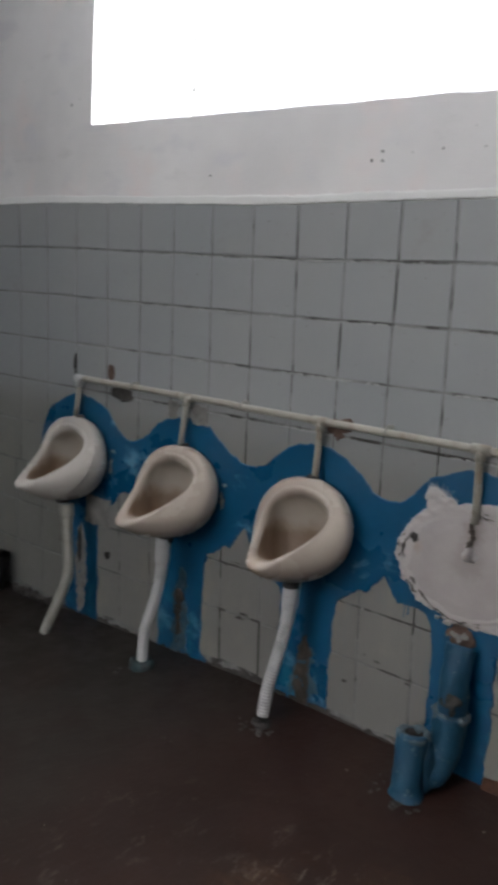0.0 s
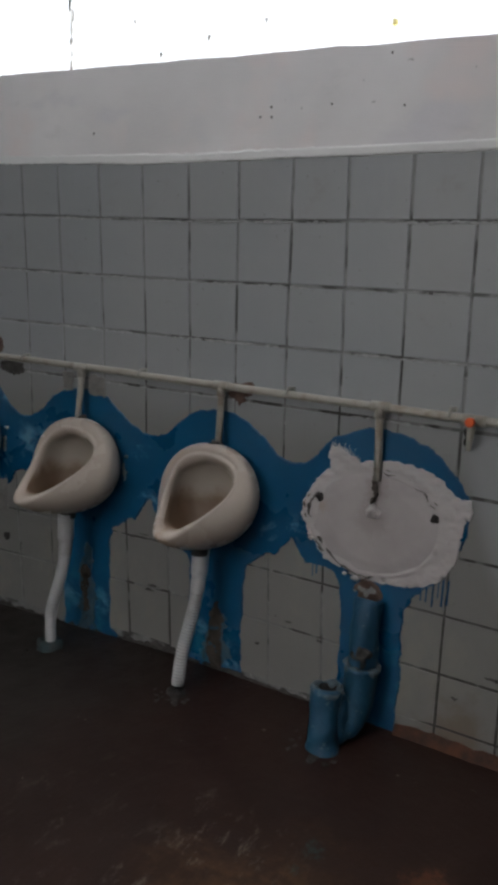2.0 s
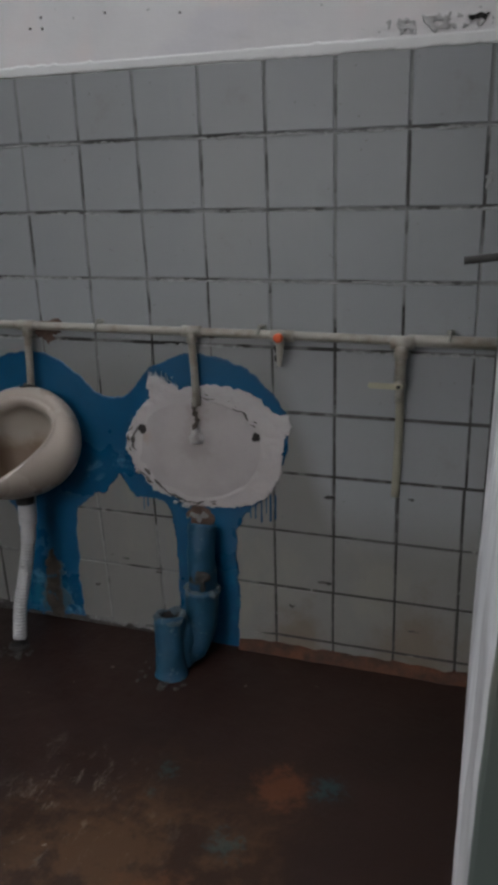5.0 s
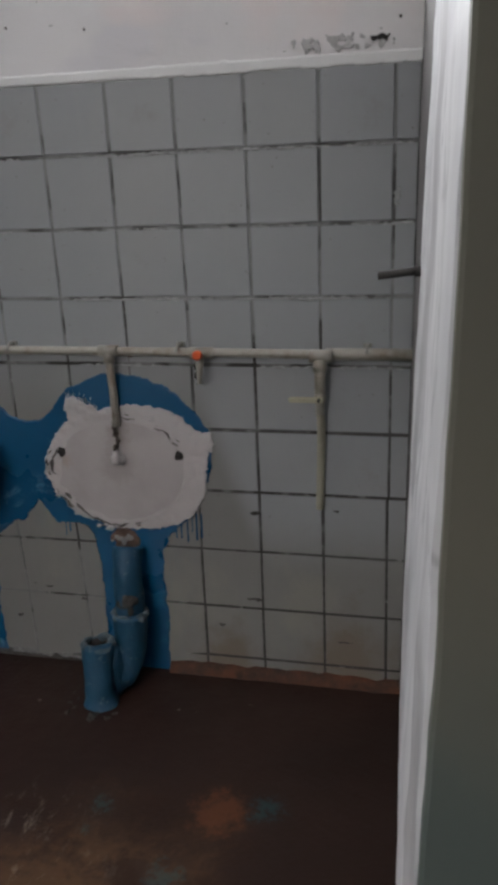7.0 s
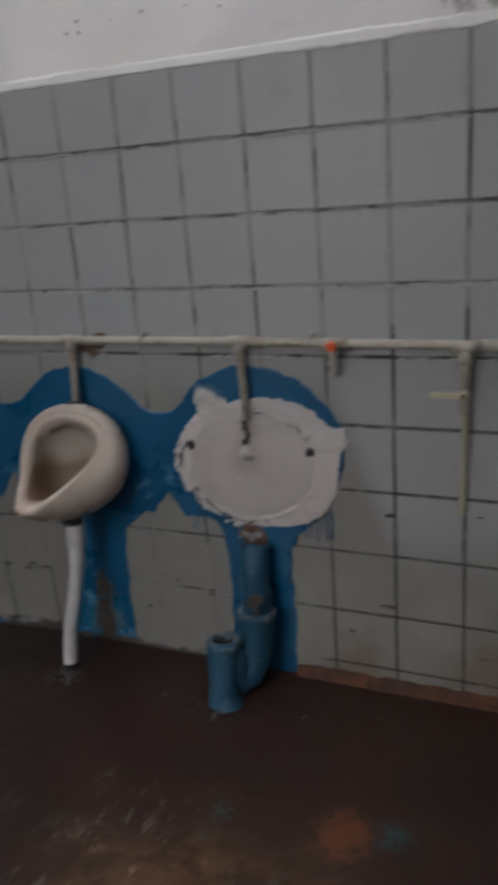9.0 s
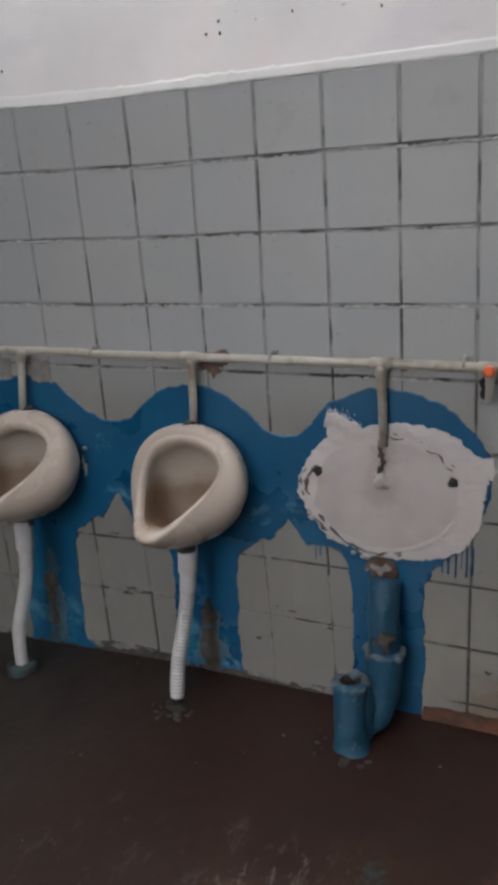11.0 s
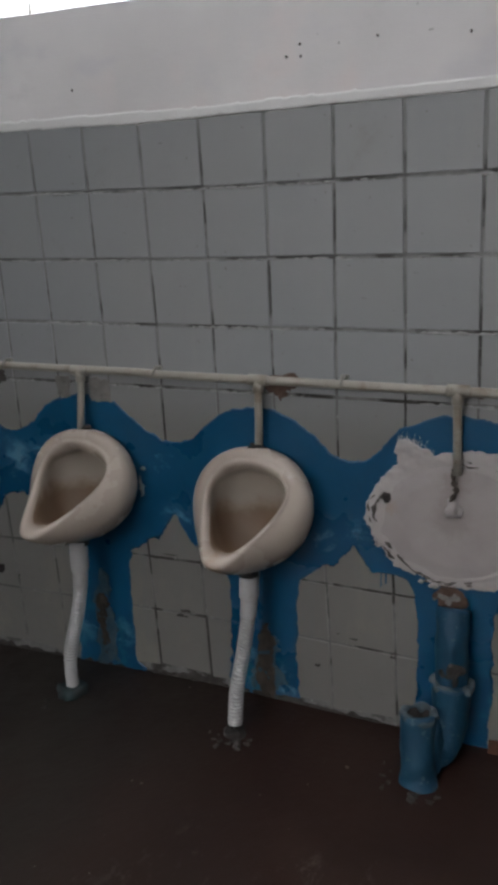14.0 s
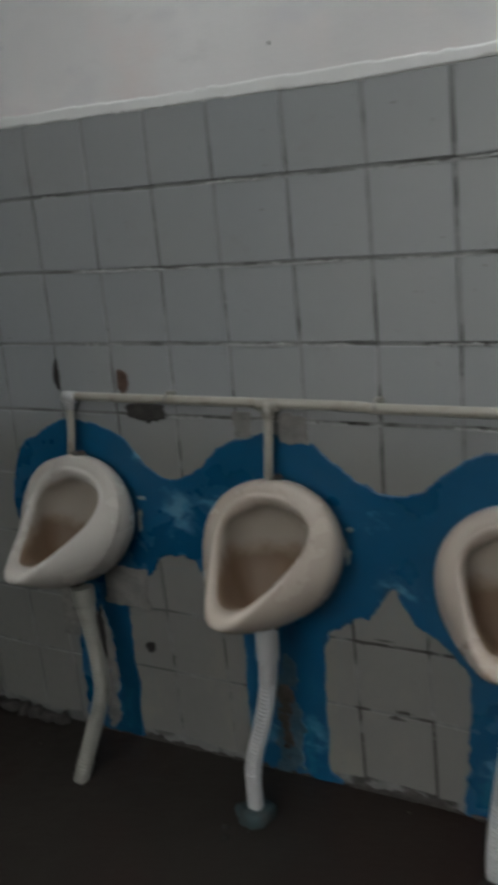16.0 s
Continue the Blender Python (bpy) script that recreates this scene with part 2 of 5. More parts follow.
def floor_material():
    m = Mat("worn_painted_floor")
    big = m.noise(1.6, 4, 0.6)
    mid = m.noise(7, 5, 0.65)
    fine = m.noise(55, 4, 0.6)
    col = m.mix(m.ramp(big, 0.35, 0.65), (0.0215, 0.0120, 0.0098), (0.0285, 0.0148, 0.0118))
    col = m.mix(m.ramp(mid, 0.55, 0.75, 0, 0.5), col, (0.031, 0.0180, 0.0142))
    grey = m.math("MULTIPLY", m.ramp(m.axis(0), -0.05, -0.8), m.ramp(m.noise(2.2, 3), 0.3, 0.55, 0.5, 1.0))
    col = m.mix(m.math("MULTIPLY", grey, 0.75), col, (0.0262, 0.0245, 0.0218))
    # old screed showing through, with ochre, orange and teal paint left on it
    worn = m.math("MULTIPLY", m.spot(0.55, -0.98, 0, 0.48, 0.6), m.ramp(mid, 0.40, 0.54, 0.18, 1.0))
    col = m.mix(m.math("MULTIPLY", worn, 0.75), col, (0.086, 0.044, 0.022))
    orange = m.math("MAXIMUM", m.spot(0.80, -0.61, 0, 0.095, 0.5), m.spot(0.62, -1.1, 0, 0.2, 0.7))
    col = m.mix(m.math("MULTIPLY", m.math("MULTIPLY", orange, m.ramp(mid, 0.36, 0.56, 0.1, 1.0)), 0.48), col, (0.15, 0.052, 0.022))
    teal = m.math("MAXIMUM", m.spot(0.50, -0.645, 0, 0.04), m.math("MAXIMUM", m.spot(0.73, -0.83, 0, 0.06), m.math("MAXIMUM", m.spot(0.49, -0.735, 0, 0.025), m.spot(0.925, -0.585, 0, 0.06))))
    col = m.mix(m.math("MULTIPLY", m.math("MULTIPLY", teal, m.ramp(m.noise(26, 4, 0.7), 0.40, 0.55)), 0.34), col, (0.014, 0.095, 0.11))
    # pale scuffs in short slanted strokes
    scuff = m.ramp(m.noise(13, 6, 0.72, (1.7, 0.8, 1), 0.3), 0.54, 0.69)
    zone = m.math("MAXIMUM", m.spot(0.30, -0.84, 0, 0.34, 0.8), m.math("MULTIPLY", m.spot(-0.15, -1.05, 0, 0.5, 0.9), 0.5))
    col = m.mix(m.math("MULTIPLY", m.math("MULTIPLY", scuff, zone), 0.5), col, (0.19, 0.165, 0.14))
    specks = m.ramp(m.noise(34, 1), 0.80, 0.82)
    col = m.mix(m.math("MULTIPLY", specks, 0.4), col, (0.25, 0.235, 0.215))
    m.bump(m.math("ADD", mid, m.math("MULTIPLY", fine, 0.25)), 0.5, 0.006)
    return m.done(col, m.math("ADD", m.ramp(mid, 0.3, 0.7, 0.28, 0.5), m.math("MULTIPLY", scuff, 0.1)), spec=0.18)


def plain(name, color, rough=0.5, metal=0.0):
    m = Mat(name)
    f = m.noise(30, 4)
    return m.done(m.mix(f, color, tuple(c * 0.75 for c in color)), rough, metal)


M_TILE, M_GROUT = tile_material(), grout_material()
M_PLASTER = plaster_material("white_plaster", (0.80, 0.775, 0.777), (0.675, 0.652, 0.655), 0.8)
M_BEAD = plaster_material("white_paint_bead", (0.76, 0.755, 0.75), (0.72, 0.71, 0.705), relief=0.15)
M_JAMB = jamb_material()
M_ROOM = plaster_material("room_wall_paint", (0.48, 0.48, 0.48), (0.42, 0.42, 0.425))
M_BLUE = blue_material()
M_CHINA = china_material("cream_china", (0.415, 0.356, 0.308), (0.365, 0.310, 0.268))
M_CHINA_WHITE = china_material("white_china", (0.43, 0.402, 0.37), (0.385, 0.355, 0.325))
M_INSIDE = bowl_inside_material()
M_PIPE = pvc_material("painted_pipe", (0.335, 0.315, 0.275), (0.19, 0.14, 0.10), 0.7)
M_TAIL = pvc_material("wall_grey_pipe", (0.29, 0.275, 0.215), (0.23, 0.215, 0.17), 0.5, 0.6)
M_WHITE_PVC = pvc_material("white_pvc", (0.44, 0.44, 0.445), (0.32, 0.31, 0.30), 0.6)
M_OLD_PVC = pvc_material("grey_pvc", (0.27, 0.262, 0.235), (0.19, 0.18, 0.16), 0.6)
def drain_material():
    m = Mat("blue_daubed_pipe")
    f = m.noise(11, 5, 0.65)
    g = m.noise(30, 4, 0.6, (1, 1, 0.4))
    col = m.mix(m.ramp(f, 0.35, 0.65), (0.003, 0.043, 0.088), (0.005, 0.054, 0.100))
    col = m.mix(m.ramp(g, 0.58, 0.74, 0, 0.5), col, (0.045, 0.070, 0.080))
    col = m.mix(m.ramp(m.noise(45, 3), 0.62, 0.70, 0, 0.6), col, (0.09, 0.13, 0.15))
    m.bump(m.math("ADD", f, m.math("MULTIPLY", g, 0.5)), 0.8, 0.008)
    return m.done(col, 0.6)


M_BLUE_PIPE = drain_material()
M_COLLAR = rough_material("blue_grey_collar", (0.034, 0.038, 0.038), (0.018, 0.046, 0.052), 22, 0.7, 0.006)
M_RIM = rough_material("pale_blue_grey_mortar", (0.075, 0.095, 0.105), (0.05, 0.085, 0.11), 24, 0.8, 0.006)
M_SMEAR = rough_material("pale_blue_smear", (0.030, 0.085, 0.125), (0.065, 0.110, 0.140), 20, 0.8, 0.004)
M_PATCH = plaster_material("white_filler", (0.49, 0.455, 0.45), (0.40, 0.37, 0.365), relief=0.6)
M_MORTAR = rough_material("pale_mortar", (0.20, 0.21, 0.20), (0.34, 0.35, 0.33), 40, 0.9, 0.004)


def disc_material():
    m = Mat("grey_white_filler")
    big = m.noise(6, 4, 0.5)
    col = m.mix(m.ramp(big, 0.35, 0.7), (0.40, 0.368, 0.365), (0.35, 0.32, 0.317))
    # grey smudge in the middle, grey-brown below the pipe, brown by the left hole
    col = m.mix(m.math("MULTIPLY", m.spot(0.352, -0.012, 0.705, 0.085, 0.95), 0.8), col, (0.30, 0.27, 0.26))
    col = m.mix(m.math("MULTIPLY", m.spot(0.362, -0.012, 0.81, 0.055, 0.9), 0.6), col, (0.26, 0.22, 0.20))
    col = m.mix(m.math("MULTIPLY", m.spot(0.175, -0.012, 0.725, 0.035, 0.9), 0.6), col, (0.36, 0.29, 0.23))
    m.bump(m.noise(25, 4), 0.15, 0.004)
    return m.done(col, 0.7, spec=0.3)


M_DISC = disc_material()
M_TORN = rough_material("torn_dark_edge", (0.05, 0.045, 0.042), (0.13, 0.115, 0.105), 40, 0.9, 0.004)
M_CEMENT = rough_material("grey_cement", (0.17, 0.162, 0.155), (0.24, 0.23, 0.215))
M_DARK_CEMENT = rough_material("dark_wet_cement", (0.035, 0.031, 0.029), (0.07, 0.064, 0.06))
M_PEEL = rough_material("peeling_plaster", (0.43, 0.42, 0.412), (0.58, 0.565, 0.56), 40, 0.9, 0.006)
M_BRICK = rough_material("broken_brick", (0.075, 0.042, 0.031), (0.14, 0.09, 0.07), 26)
M_RUST = rough_material("rusty_stain", (0.050, 0.039, 0.032), (0.095, 0.078, 0.065), 22)
M_CRUMB = rough_material("dull_mortar_crumbs", (0.028, 0.026, 0.024), (0.06, 0.056, 0.053), 60)
M_PALE_CRUMB = rough_material("pale_mortar_crumbs", (0.034, 0.032, 0.030), (0.085, 0.081, 0.077), 60)
M_DARK = rough_material("dark_hollow", (0.018, 0.016, 0.015), (0.035, 0.03, 0.028))
M_FLOOR = floor_material()
M_ORANGE = plain("orange_plastic", (0.75, 0.12, 0.03), 0.4)
M_IRON = rough_material("dark_iron", (0.028, 0.026, 0.025), (0.05, 0.046, 0.043), 60, 0.7, 0.002)
M_BUCKET = plain("black_plastic", (0.025, 0.025, 0.027), 0.5)
M_CURB = rough_material("red_skirting_paint", (0.016, 0.0075, 0.005), (0.098, 0.030, 0.009), 8, 0.8, 0.006)


def entry_material():
    m = Mat("entry_wall_paint")
    big, mid = m.noise(1.3, 4), m.noise(9, 5, 0.6)
    olive = m.mix(m.ramp(big, 0.35, 0.65), (0.140, 0.132, 0.106), (0.112, 0.107, 0.087))
    green = m.mix(m.ramp(big, 0.35, 0.65), (0.088, 0.106, 0.098), (0.072, 0.088, 0.081))
    worn = m.ramp(m.math("ADD", m.axis(2), m.math("MULTIPLY", mid, 0.12)), 1.36, 1.20)
    m.bump(mid, 0.3, 0.004)
    return m.done(m.mix(worn, olive, green), 0.7, spec=0.3)


M_ENTRY = entry_material()
M_GREENTILE = plaster_material("green_grey_paint", (0.085, 0.094, 0.090), (0.068, 0.075, 0.071))
M_RETURN = plaster_material("dull_grey_paint", (0.155, 0.148, 0.147), (0.125, 0.118, 0.116), relief=0.15)
M_CHALK = rough_material("chalky_joint", (0.27, 0.27, 0.27), (0.39, 0.39, 0.385), 50, 0.9, 0.003)
M_YELLOW = plain("yellow_paint", (0.60, 0.52, 0.18), 0.6)
M_LEVER = pvc_material("pale_yellow_plastic", (0.44, 0.405, 0.29), (0.33, 0.29, 0.20), 0.4)
M_NAIL = plain("rusty_nail_hole", (0.10, 0.085, 0.075), 0.9)
M_SOFFIT = plain("ceiling_paint", (0.80, 0.80, 0.80), 0.85)


def dusty_glass():
    m = Mat("dusty_glass")
    nt = m.nt
    tr = nt.nodes.new("ShaderNodeBsdfTransparent")
    mixs = nt.nodes.new("ShaderNodeMixShader")
    out = nt.nodes["Material Output"]
    f = m.math("ADD", m.ramp(m.noise(5, 5, 0.65, (2, 1, 0.4)), 0.6, 0.85, 0.0, 0.2), 0.02)
    bar = m.ramp(m.math("ABSOLUTE", m.math("ADD", m.axis(0), 1.10)), 0.012, 0.004, 0.0, 0.55)
    f = m.math("ADD", f, m.math("MULTIPLY", bar, m.ramp(m.noise(14, 3), 0.42, 0.6)))
    m.link(f, mixs.inputs[0])
    m.link(tr.outputs[0], mixs.inputs[1])
    m.link(m.p.outputs[0], mixs.inputs[2])
    m.link(mixs.outputs[0], out.inputs[0])
    return m.done((0.7, 0.7, 0.66), 0.3)


M_GLASS = dusty_glass()


# ---- mesh helpers ----
def part(name, bm, material, parent=None, label="", smooth=False):
    """Links a bmesh as one mesh object, under parent if given."""
    me = bpy.data.meshes.new(name)
    bm.normal_update()
    bm.to_mesh(me)
    bm.free()
    for mt in (material if isinstance(material, (list, tuple)) else [material]):
        me.materials.append(mt)
    if smooth:
        me.polygons.foreach_set("use_smooth", [True] * len(me.polygons))
    ob = new(name, me)
    if parent:
        ob.parent = parent
    if label:
        ob["label"] = label
    return ob


def thing(name, label, category, group="", kind="", at=(0, 0, 0)):
    ob = new(name)
    ob.location = at
    ob.empty_display_size = 0.05
    return tagged(ob, label, category, group, kind)


def box(bm, x0, x1, y0, y1, z0, z1, bevel=0.0):
    r = bmesh.ops.create_cube(bm, size=1.0)
    vs = r["verts"]
    for v in vs:
        v.co = Vector((x0 + (v.co.x + 0.5) * (x1 - x0), y0 + (v.co.y + 0.5) * (y1 - y0), z0 + (v.co.z + 0.5) * (z1 - z0)))
    if bevel:
        es = list({e for v in vs for e in v.link_edges})
        bmesh.ops.bevel(bm, geom=es, offset=bevel, segments=2, affect="EDGES")
    return vs


def prism(bm, pts, y0, y1):
    """A slab from an x-z outline between two y's."""
    a = [bm.verts.new((x, y0, z)) for x, z in pts]
    b = [bm.verts.new((x, y1, z)) for x, z in pts]
    n = len(pts)
    bm.faces.new(a)
    bm.faces.new(b[::-1])
    for i in range(n):
        bm.faces.new((a[i], b[i], b[(i + 1) % n], a[(i + 1) % n]))
    bmesh.ops.recalc_face_normals(bm, faces=bm.faces)


def spline(pts, n):
    """Catmull-Rom points along a list of places."""
    P = [Vector(p) for p in pts]
    P = [P[0] * 2 - P[1]] + P + [P[-1] * 2 - P[-2]]
    out = []
    for i in range(1, len(P) - 2):
        a, b, c, d = P[i - 1:i + 3]
        for k in range(n):
            t = k / n
            out.append(0.5 * (2 * b + (c - a) * t + (2 * a - 5 * b + 4 * c - d) * t * t + (3 * b - a - 3 * c + d) * t ** 3))
    out.append(P[-2])
    return out


def sweep(bm, path, radius, seg=16, caps=True, hollow=0.0):
    """A tube along a path; radius is a number or a function of the index."""
    P = [Vector(p) for p in path]
    rings, up = [], None
    for i, p in enumerate(P):
        d = (P[min(i + 1, len(P) - 1)] - P[max(i - 1, 0)]).normalized()
        if up is None:
            up = d.orthogonal().normalized()
        up = (up - d * up.dot(d)).normalized()
        side = d.cross(up)
        r = radius(i) if callable(radius) else radius
        rings.append([bm.verts.new(p + (up * math.cos(a) + side * math.sin(a)) * r) for a in [2 * PI * k / seg for k in range(seg)]])
    for a, b in zip(rings, rings[1:]):
        for k in range(seg):
            f = bm.faces.new((a[k], a[(k + 1) % seg], b[(k + 1) % seg], b[k]))
            f.smooth = True
    if caps:
        bm.faces.new(rings[0][::-1])
        bm.faces.new(rings[-1])
    return rings


def tube(bm, a, b, r, seg=16):
    return sweep(bm, [a, b], r, seg)


def lump(bm, at, size, seed=0, rough=0.35, sub=2):
    r = bmesh.ops.create_icosphere(bm, subdivisions=sub, radius=1.0)
    for v in r["verts"]:
        k = 1 + rough * noise.noise(v.co * 1.7 + Vector((seed * 3.1, 0, 0)))
        v.co = Vector((v.co.x * size[0] * k + at[0], v.co.y * size[1] * k + at[1], v.co.z * size[2] * k + at[2]))
    for v in r["verts"]:
        for f in v.link_faces:
            f.smooth = True


def jitter(bm, amp, scale, seed):
    for v in bm.verts:
        q = v.co * scale + Vector((seed * 5.3, 0, 0))
        v.co += amp * Vector((noise.noise(q), noise.noise(q + Vector((9, 0, 0))), 0.5 * noise.noise(q + Vector((0, 9, 0)))))


def smin(a, b, k):
    h = np.clip(0.5 + 0.5 * (b - a) / k, 0, 1)
    return b + (a - b) * h - k * h * (1 - h)


def circle(X, Z, cx, cz, r):
    return np.hypot(X - cx, Z - cz) - r


def rect(X, Z, x0, x1, z0, z1):
    dx, dz = np.abs(X - (x0 + x1) / 2) - (x1 - x0) / 2, np.abs(Z - (z0 + z1) / 2) - (z1 - z0) / 2
    return np.hypot(np.maximum(dx, 0), np.maximum(dz, 0)) + np.minimum(np.maximum(dx, dz), 0)


def wobble(X, Z, scale, seed):
    """Smooth value noise on the wall plane."""
    rng = np.random.RandomState(seed)
    T = rng.rand(64, 64)
    u, v = X * scale + 100.3, Z * scale + 100.7
    i, j = np.floor(u).astype(int), np.floor(v).astype(int)
    fu, fv = u - i, v - j
    fu, fv = fu * fu * (3 - 2 * fu), fv * fv * (3 - 2 * fv)
    i, j, i1, j1 = i % 64, j % 64, (i + 1) % 64, (j + 1) % 64
    return (T[i, j] * (1 - fu) + T[i1, j] * fu) * (1 - fv) + (T[i, j1] * (1 - fu) + T[i1, j1] * fu) * fv - 0.5


def sheet(name, sdf, bounds, cell, y, material, parent=None, label="", relief=None):
    """A film or crust on the wall: the area where sdf(X, Z) < 0, with a clean edge turned back to the wall."""
    x0, x1, z0, z1 = bounds
    nx, nz = int((x1 - x0) / cell) + 1, int((z1 - z0) / cell) + 1
    X, Z = np.meshgrid(x0 + np.arange(nx) * cell, z0 + np.arange(nz) * cell, indexing="ij")
    D = sdf(X, Z)
    gx, gz = np.gradient(D, cell)
    keep = (D < 0)
    cells = keep[:-1, :-1] | keep[1:, :-1] | keep[:-1, 1:] | keep[1:, 1:]
    used = np.zeros_like(keep)
    for a in (slice(0, -1), slice(1, None)):
        for b in (slice(0, -1), slice(1, None)):
            used[a, b] |= cells
    g = np.maximum(np.hypot(gx, gz), 0.3)
    push = np.where(used & ~keep, np.minimum(D, cell * 1.5), 0)
    PX, PZ = X - push * gx / g / g, Z - push * gz / g / g
    H = relief(X, Z, D) if relief else np.zeros_like(X)
    Y = np.where(keep, y - H, -0.0006)
    idx = -np.ones(X.shape, int)
    idx[used] = np.arange(used.sum())
    verts = np.stack([PX[used], Y[used], PZ[used]], 1)
    I, J = np.nonzero(cells)
    faces = np.stack([idx[I, J], idx[I + 1, J], idx[I + 1, J + 1], idx[I, J + 1]], 1)
    me = bpy.data.meshes.new(name)
    me.from_pydata(verts.tolist(), [], faces.tolist())
    me.polygons.foreach_set("use_smooth", [True] * len(me.polygons))
    me.materials.append(material)
    ob = new(name, me)
    if parent:
        ob.parent = parent
    if label:
        ob["label"] = label
    return ob


# ---- the room ----
ROOM_L, ROOM_R, REAR, CEIL = -3.3, 1.258, -4.3, 3.15


def lean(x):
    return 0.05 * min(max((-0.45 - x) / 1.1, 0.0), 1.25)


def warp(x, z):
    """The old wall spreads a little towards its far end."""
    return 1.15 + (z - 1.15) * (1 + lean(x))


def floor_z(x):
    return warp(x, -0.014)


def sill_z(x):
    return 2.147 - 0.031 * x


def build_floor():
    bm = bmesh.new()
    xs = np.linspace(ROOM_L - 0.2, 2.6, 118)
    ys = np.linspace(REAR - 0.2, 0.1, 88)
    grid = [[bm.verts.new((x, y, floor_z(x) + 0.006 * noise.noise(Vector((x * 2.3, y * 2.3, 3))) * min(1, -min(y, 0) * 4))) for y in ys] for x in xs]
    for a, b in zip(grid, grid[1:]):
        for j in range(len(ys) - 1):
            bm.faces.new((a[j], b[j], b[j + 1], a[j + 1])).smooth = True
    r = bmesh.ops.extrude_face_region(bm, geom=bm.faces[:])
    for v in r["geom"]:
        if isinstance(v, bmesh.types.BMVert):
            v.co.z = -0.25
    bmesh.ops.recalc_face_normals(bm, faces=bm.faces)
    tagged(part("floor", bm, M_FLOOR), "worn dark red-brown painted concrete floor with pale scuffs", "floor", kind="structure")


def build_walls():
    # the tiled wall with the long window above it
    wall = thing("wall_north", "grey painted tiled wall with white plaster above", "wall", kind="structure")
    bm = bmesh.new()
    prism(bm, [(ROOM_L - 0.2, -0.3), (ROOM_R + 0.2, -0.3), (ROOM_R + 0.2, 1.835), (-0.4, 1.835), (-1.6, 1.868), (ROOM_L - 0.2, 1.88)], 0.0, 0.20)
    part("tile_bed", bm, M_GROUT, wall, "dark worn grout behind the tiles")
    bm = bmesh.new()
    top = lambda x: warp(x, 1.838)
    n = 60

    def plate(x0, x1, lo, hi):
        k = max(2, int((x1 - x0) * 14))
        pts = []
        for i in range(k + 1):
            x = x0 + (x1 - x0) * i / k
            pts.append((x, lo(x), hi(x)))
        for (xa, la, ha), (xb, lb, hb) in zip(pts, pts[1:]):
            rows = 6
            for r in range(rows):
                quad = []
                for x, l, h, u in ((xa, la, ha, r), (xb, lb, hb, r), (xb, lb, hb, r + 1), (xa, la, ha, r + 1)):
                    z = l + (h - l) * u / rows
                    quad.append(bm.verts.new((x, -0.002 - 0.002 * noise.noise(Vector((x * 1.9, 5, z * 1.9))), z)))
                f = bm.faces.new(quad)
                f.smooth = True
            bm.faces.new([bm.verts.new(c) for c in ((xa, -0.002, ha), (xb, -0.002, hb), (xb, 0.20, hb), (xa, 0.20, ha))])
            bm.faces.new([bm.verts.new(c) for c in ((xa, 0.20, la), (xa, 0.20, ha), (xb, 0.20, hb), (xb, 0.20, lb))])
            bm.faces.new([bm.verts.new(c) for c in ((xa, -0.002, la), (xb, -0.002, lb), (xb, 0.20, lb), (xa, 0.20, la))])

    edge = lambda x: sill_z(x) + 0.006 * noise.noise(Vector((x * 6, 1, 0))) + 0.003 * noise.noise(Vector((x * 23, 1, 0)))
    plate(WIN_L, WIN_R, top, edge)
    plate(ROOM_L - 0.2, WIN_L, top, lambda x: CEIL)
    plate(WIN_R, ROOM_R + 0.2, top, lambda x: CEIL)
    plate(WIN_L, WIN_R, lambda x: WIN_TOP, lambda x: CEIL)
    for x in (WIN_L, WIN_R):
        s = 1 if x == WIN_L else -1
        bm.faces.new([bm.verts.new(c) for c in ((x, -0.002, sill_z(x)), (x, 0.2, sill_z(x)), (x, 0.2, WIN_TOP), (x, -0.002, WIN_TOP))][::s])
    bmesh.ops.remove_doubles(bm, verts=bm.verts[:], dist=0.0008)
    bmesh.ops.recalc_face_normals(bm, faces=bm.faces)
    for e in bm.edges:
        if len(e.link_faces) != 2 or e.calc_face_angle() > 0.6:
            e.smooth = False
    part("plaster", bm, M_PLASTER, wall, "uneven white plaster below the window")
    # brushed band of white paint where plaster meets tile
    T = np.vectorize(top)

    def band(X, Z):
        d = np.abs(Z - T(X) - 0.009 - 0.006 * wobble(X, X * 0, 3, 61)) - 0.0165 + 0.006 * wobble(X, Z, 9, 62) + 0.004 * wobble(X, Z, 50, 63)
        for x0, x1, up in ((-1.02, -0.60, 0.022), (-0.62, -0.30, 0.018), (0.25, 0.62, 0.019), (-2.2, -1.75, 0.020)):
            d = np.minimum(d, rect(X, Z - T(X), x0, x1, up - 0.003, up + 0.003) + 0.010 * wobble(X, Z, 12, 65) + 0.001)
        return d
    sheet("paint_band", band, (ROOM_L, ROOM_R, 1.79, 1.95), 0.005, -0.0046, M_BEAD, wall, "brushed white paint line above the tiles")
    return wall


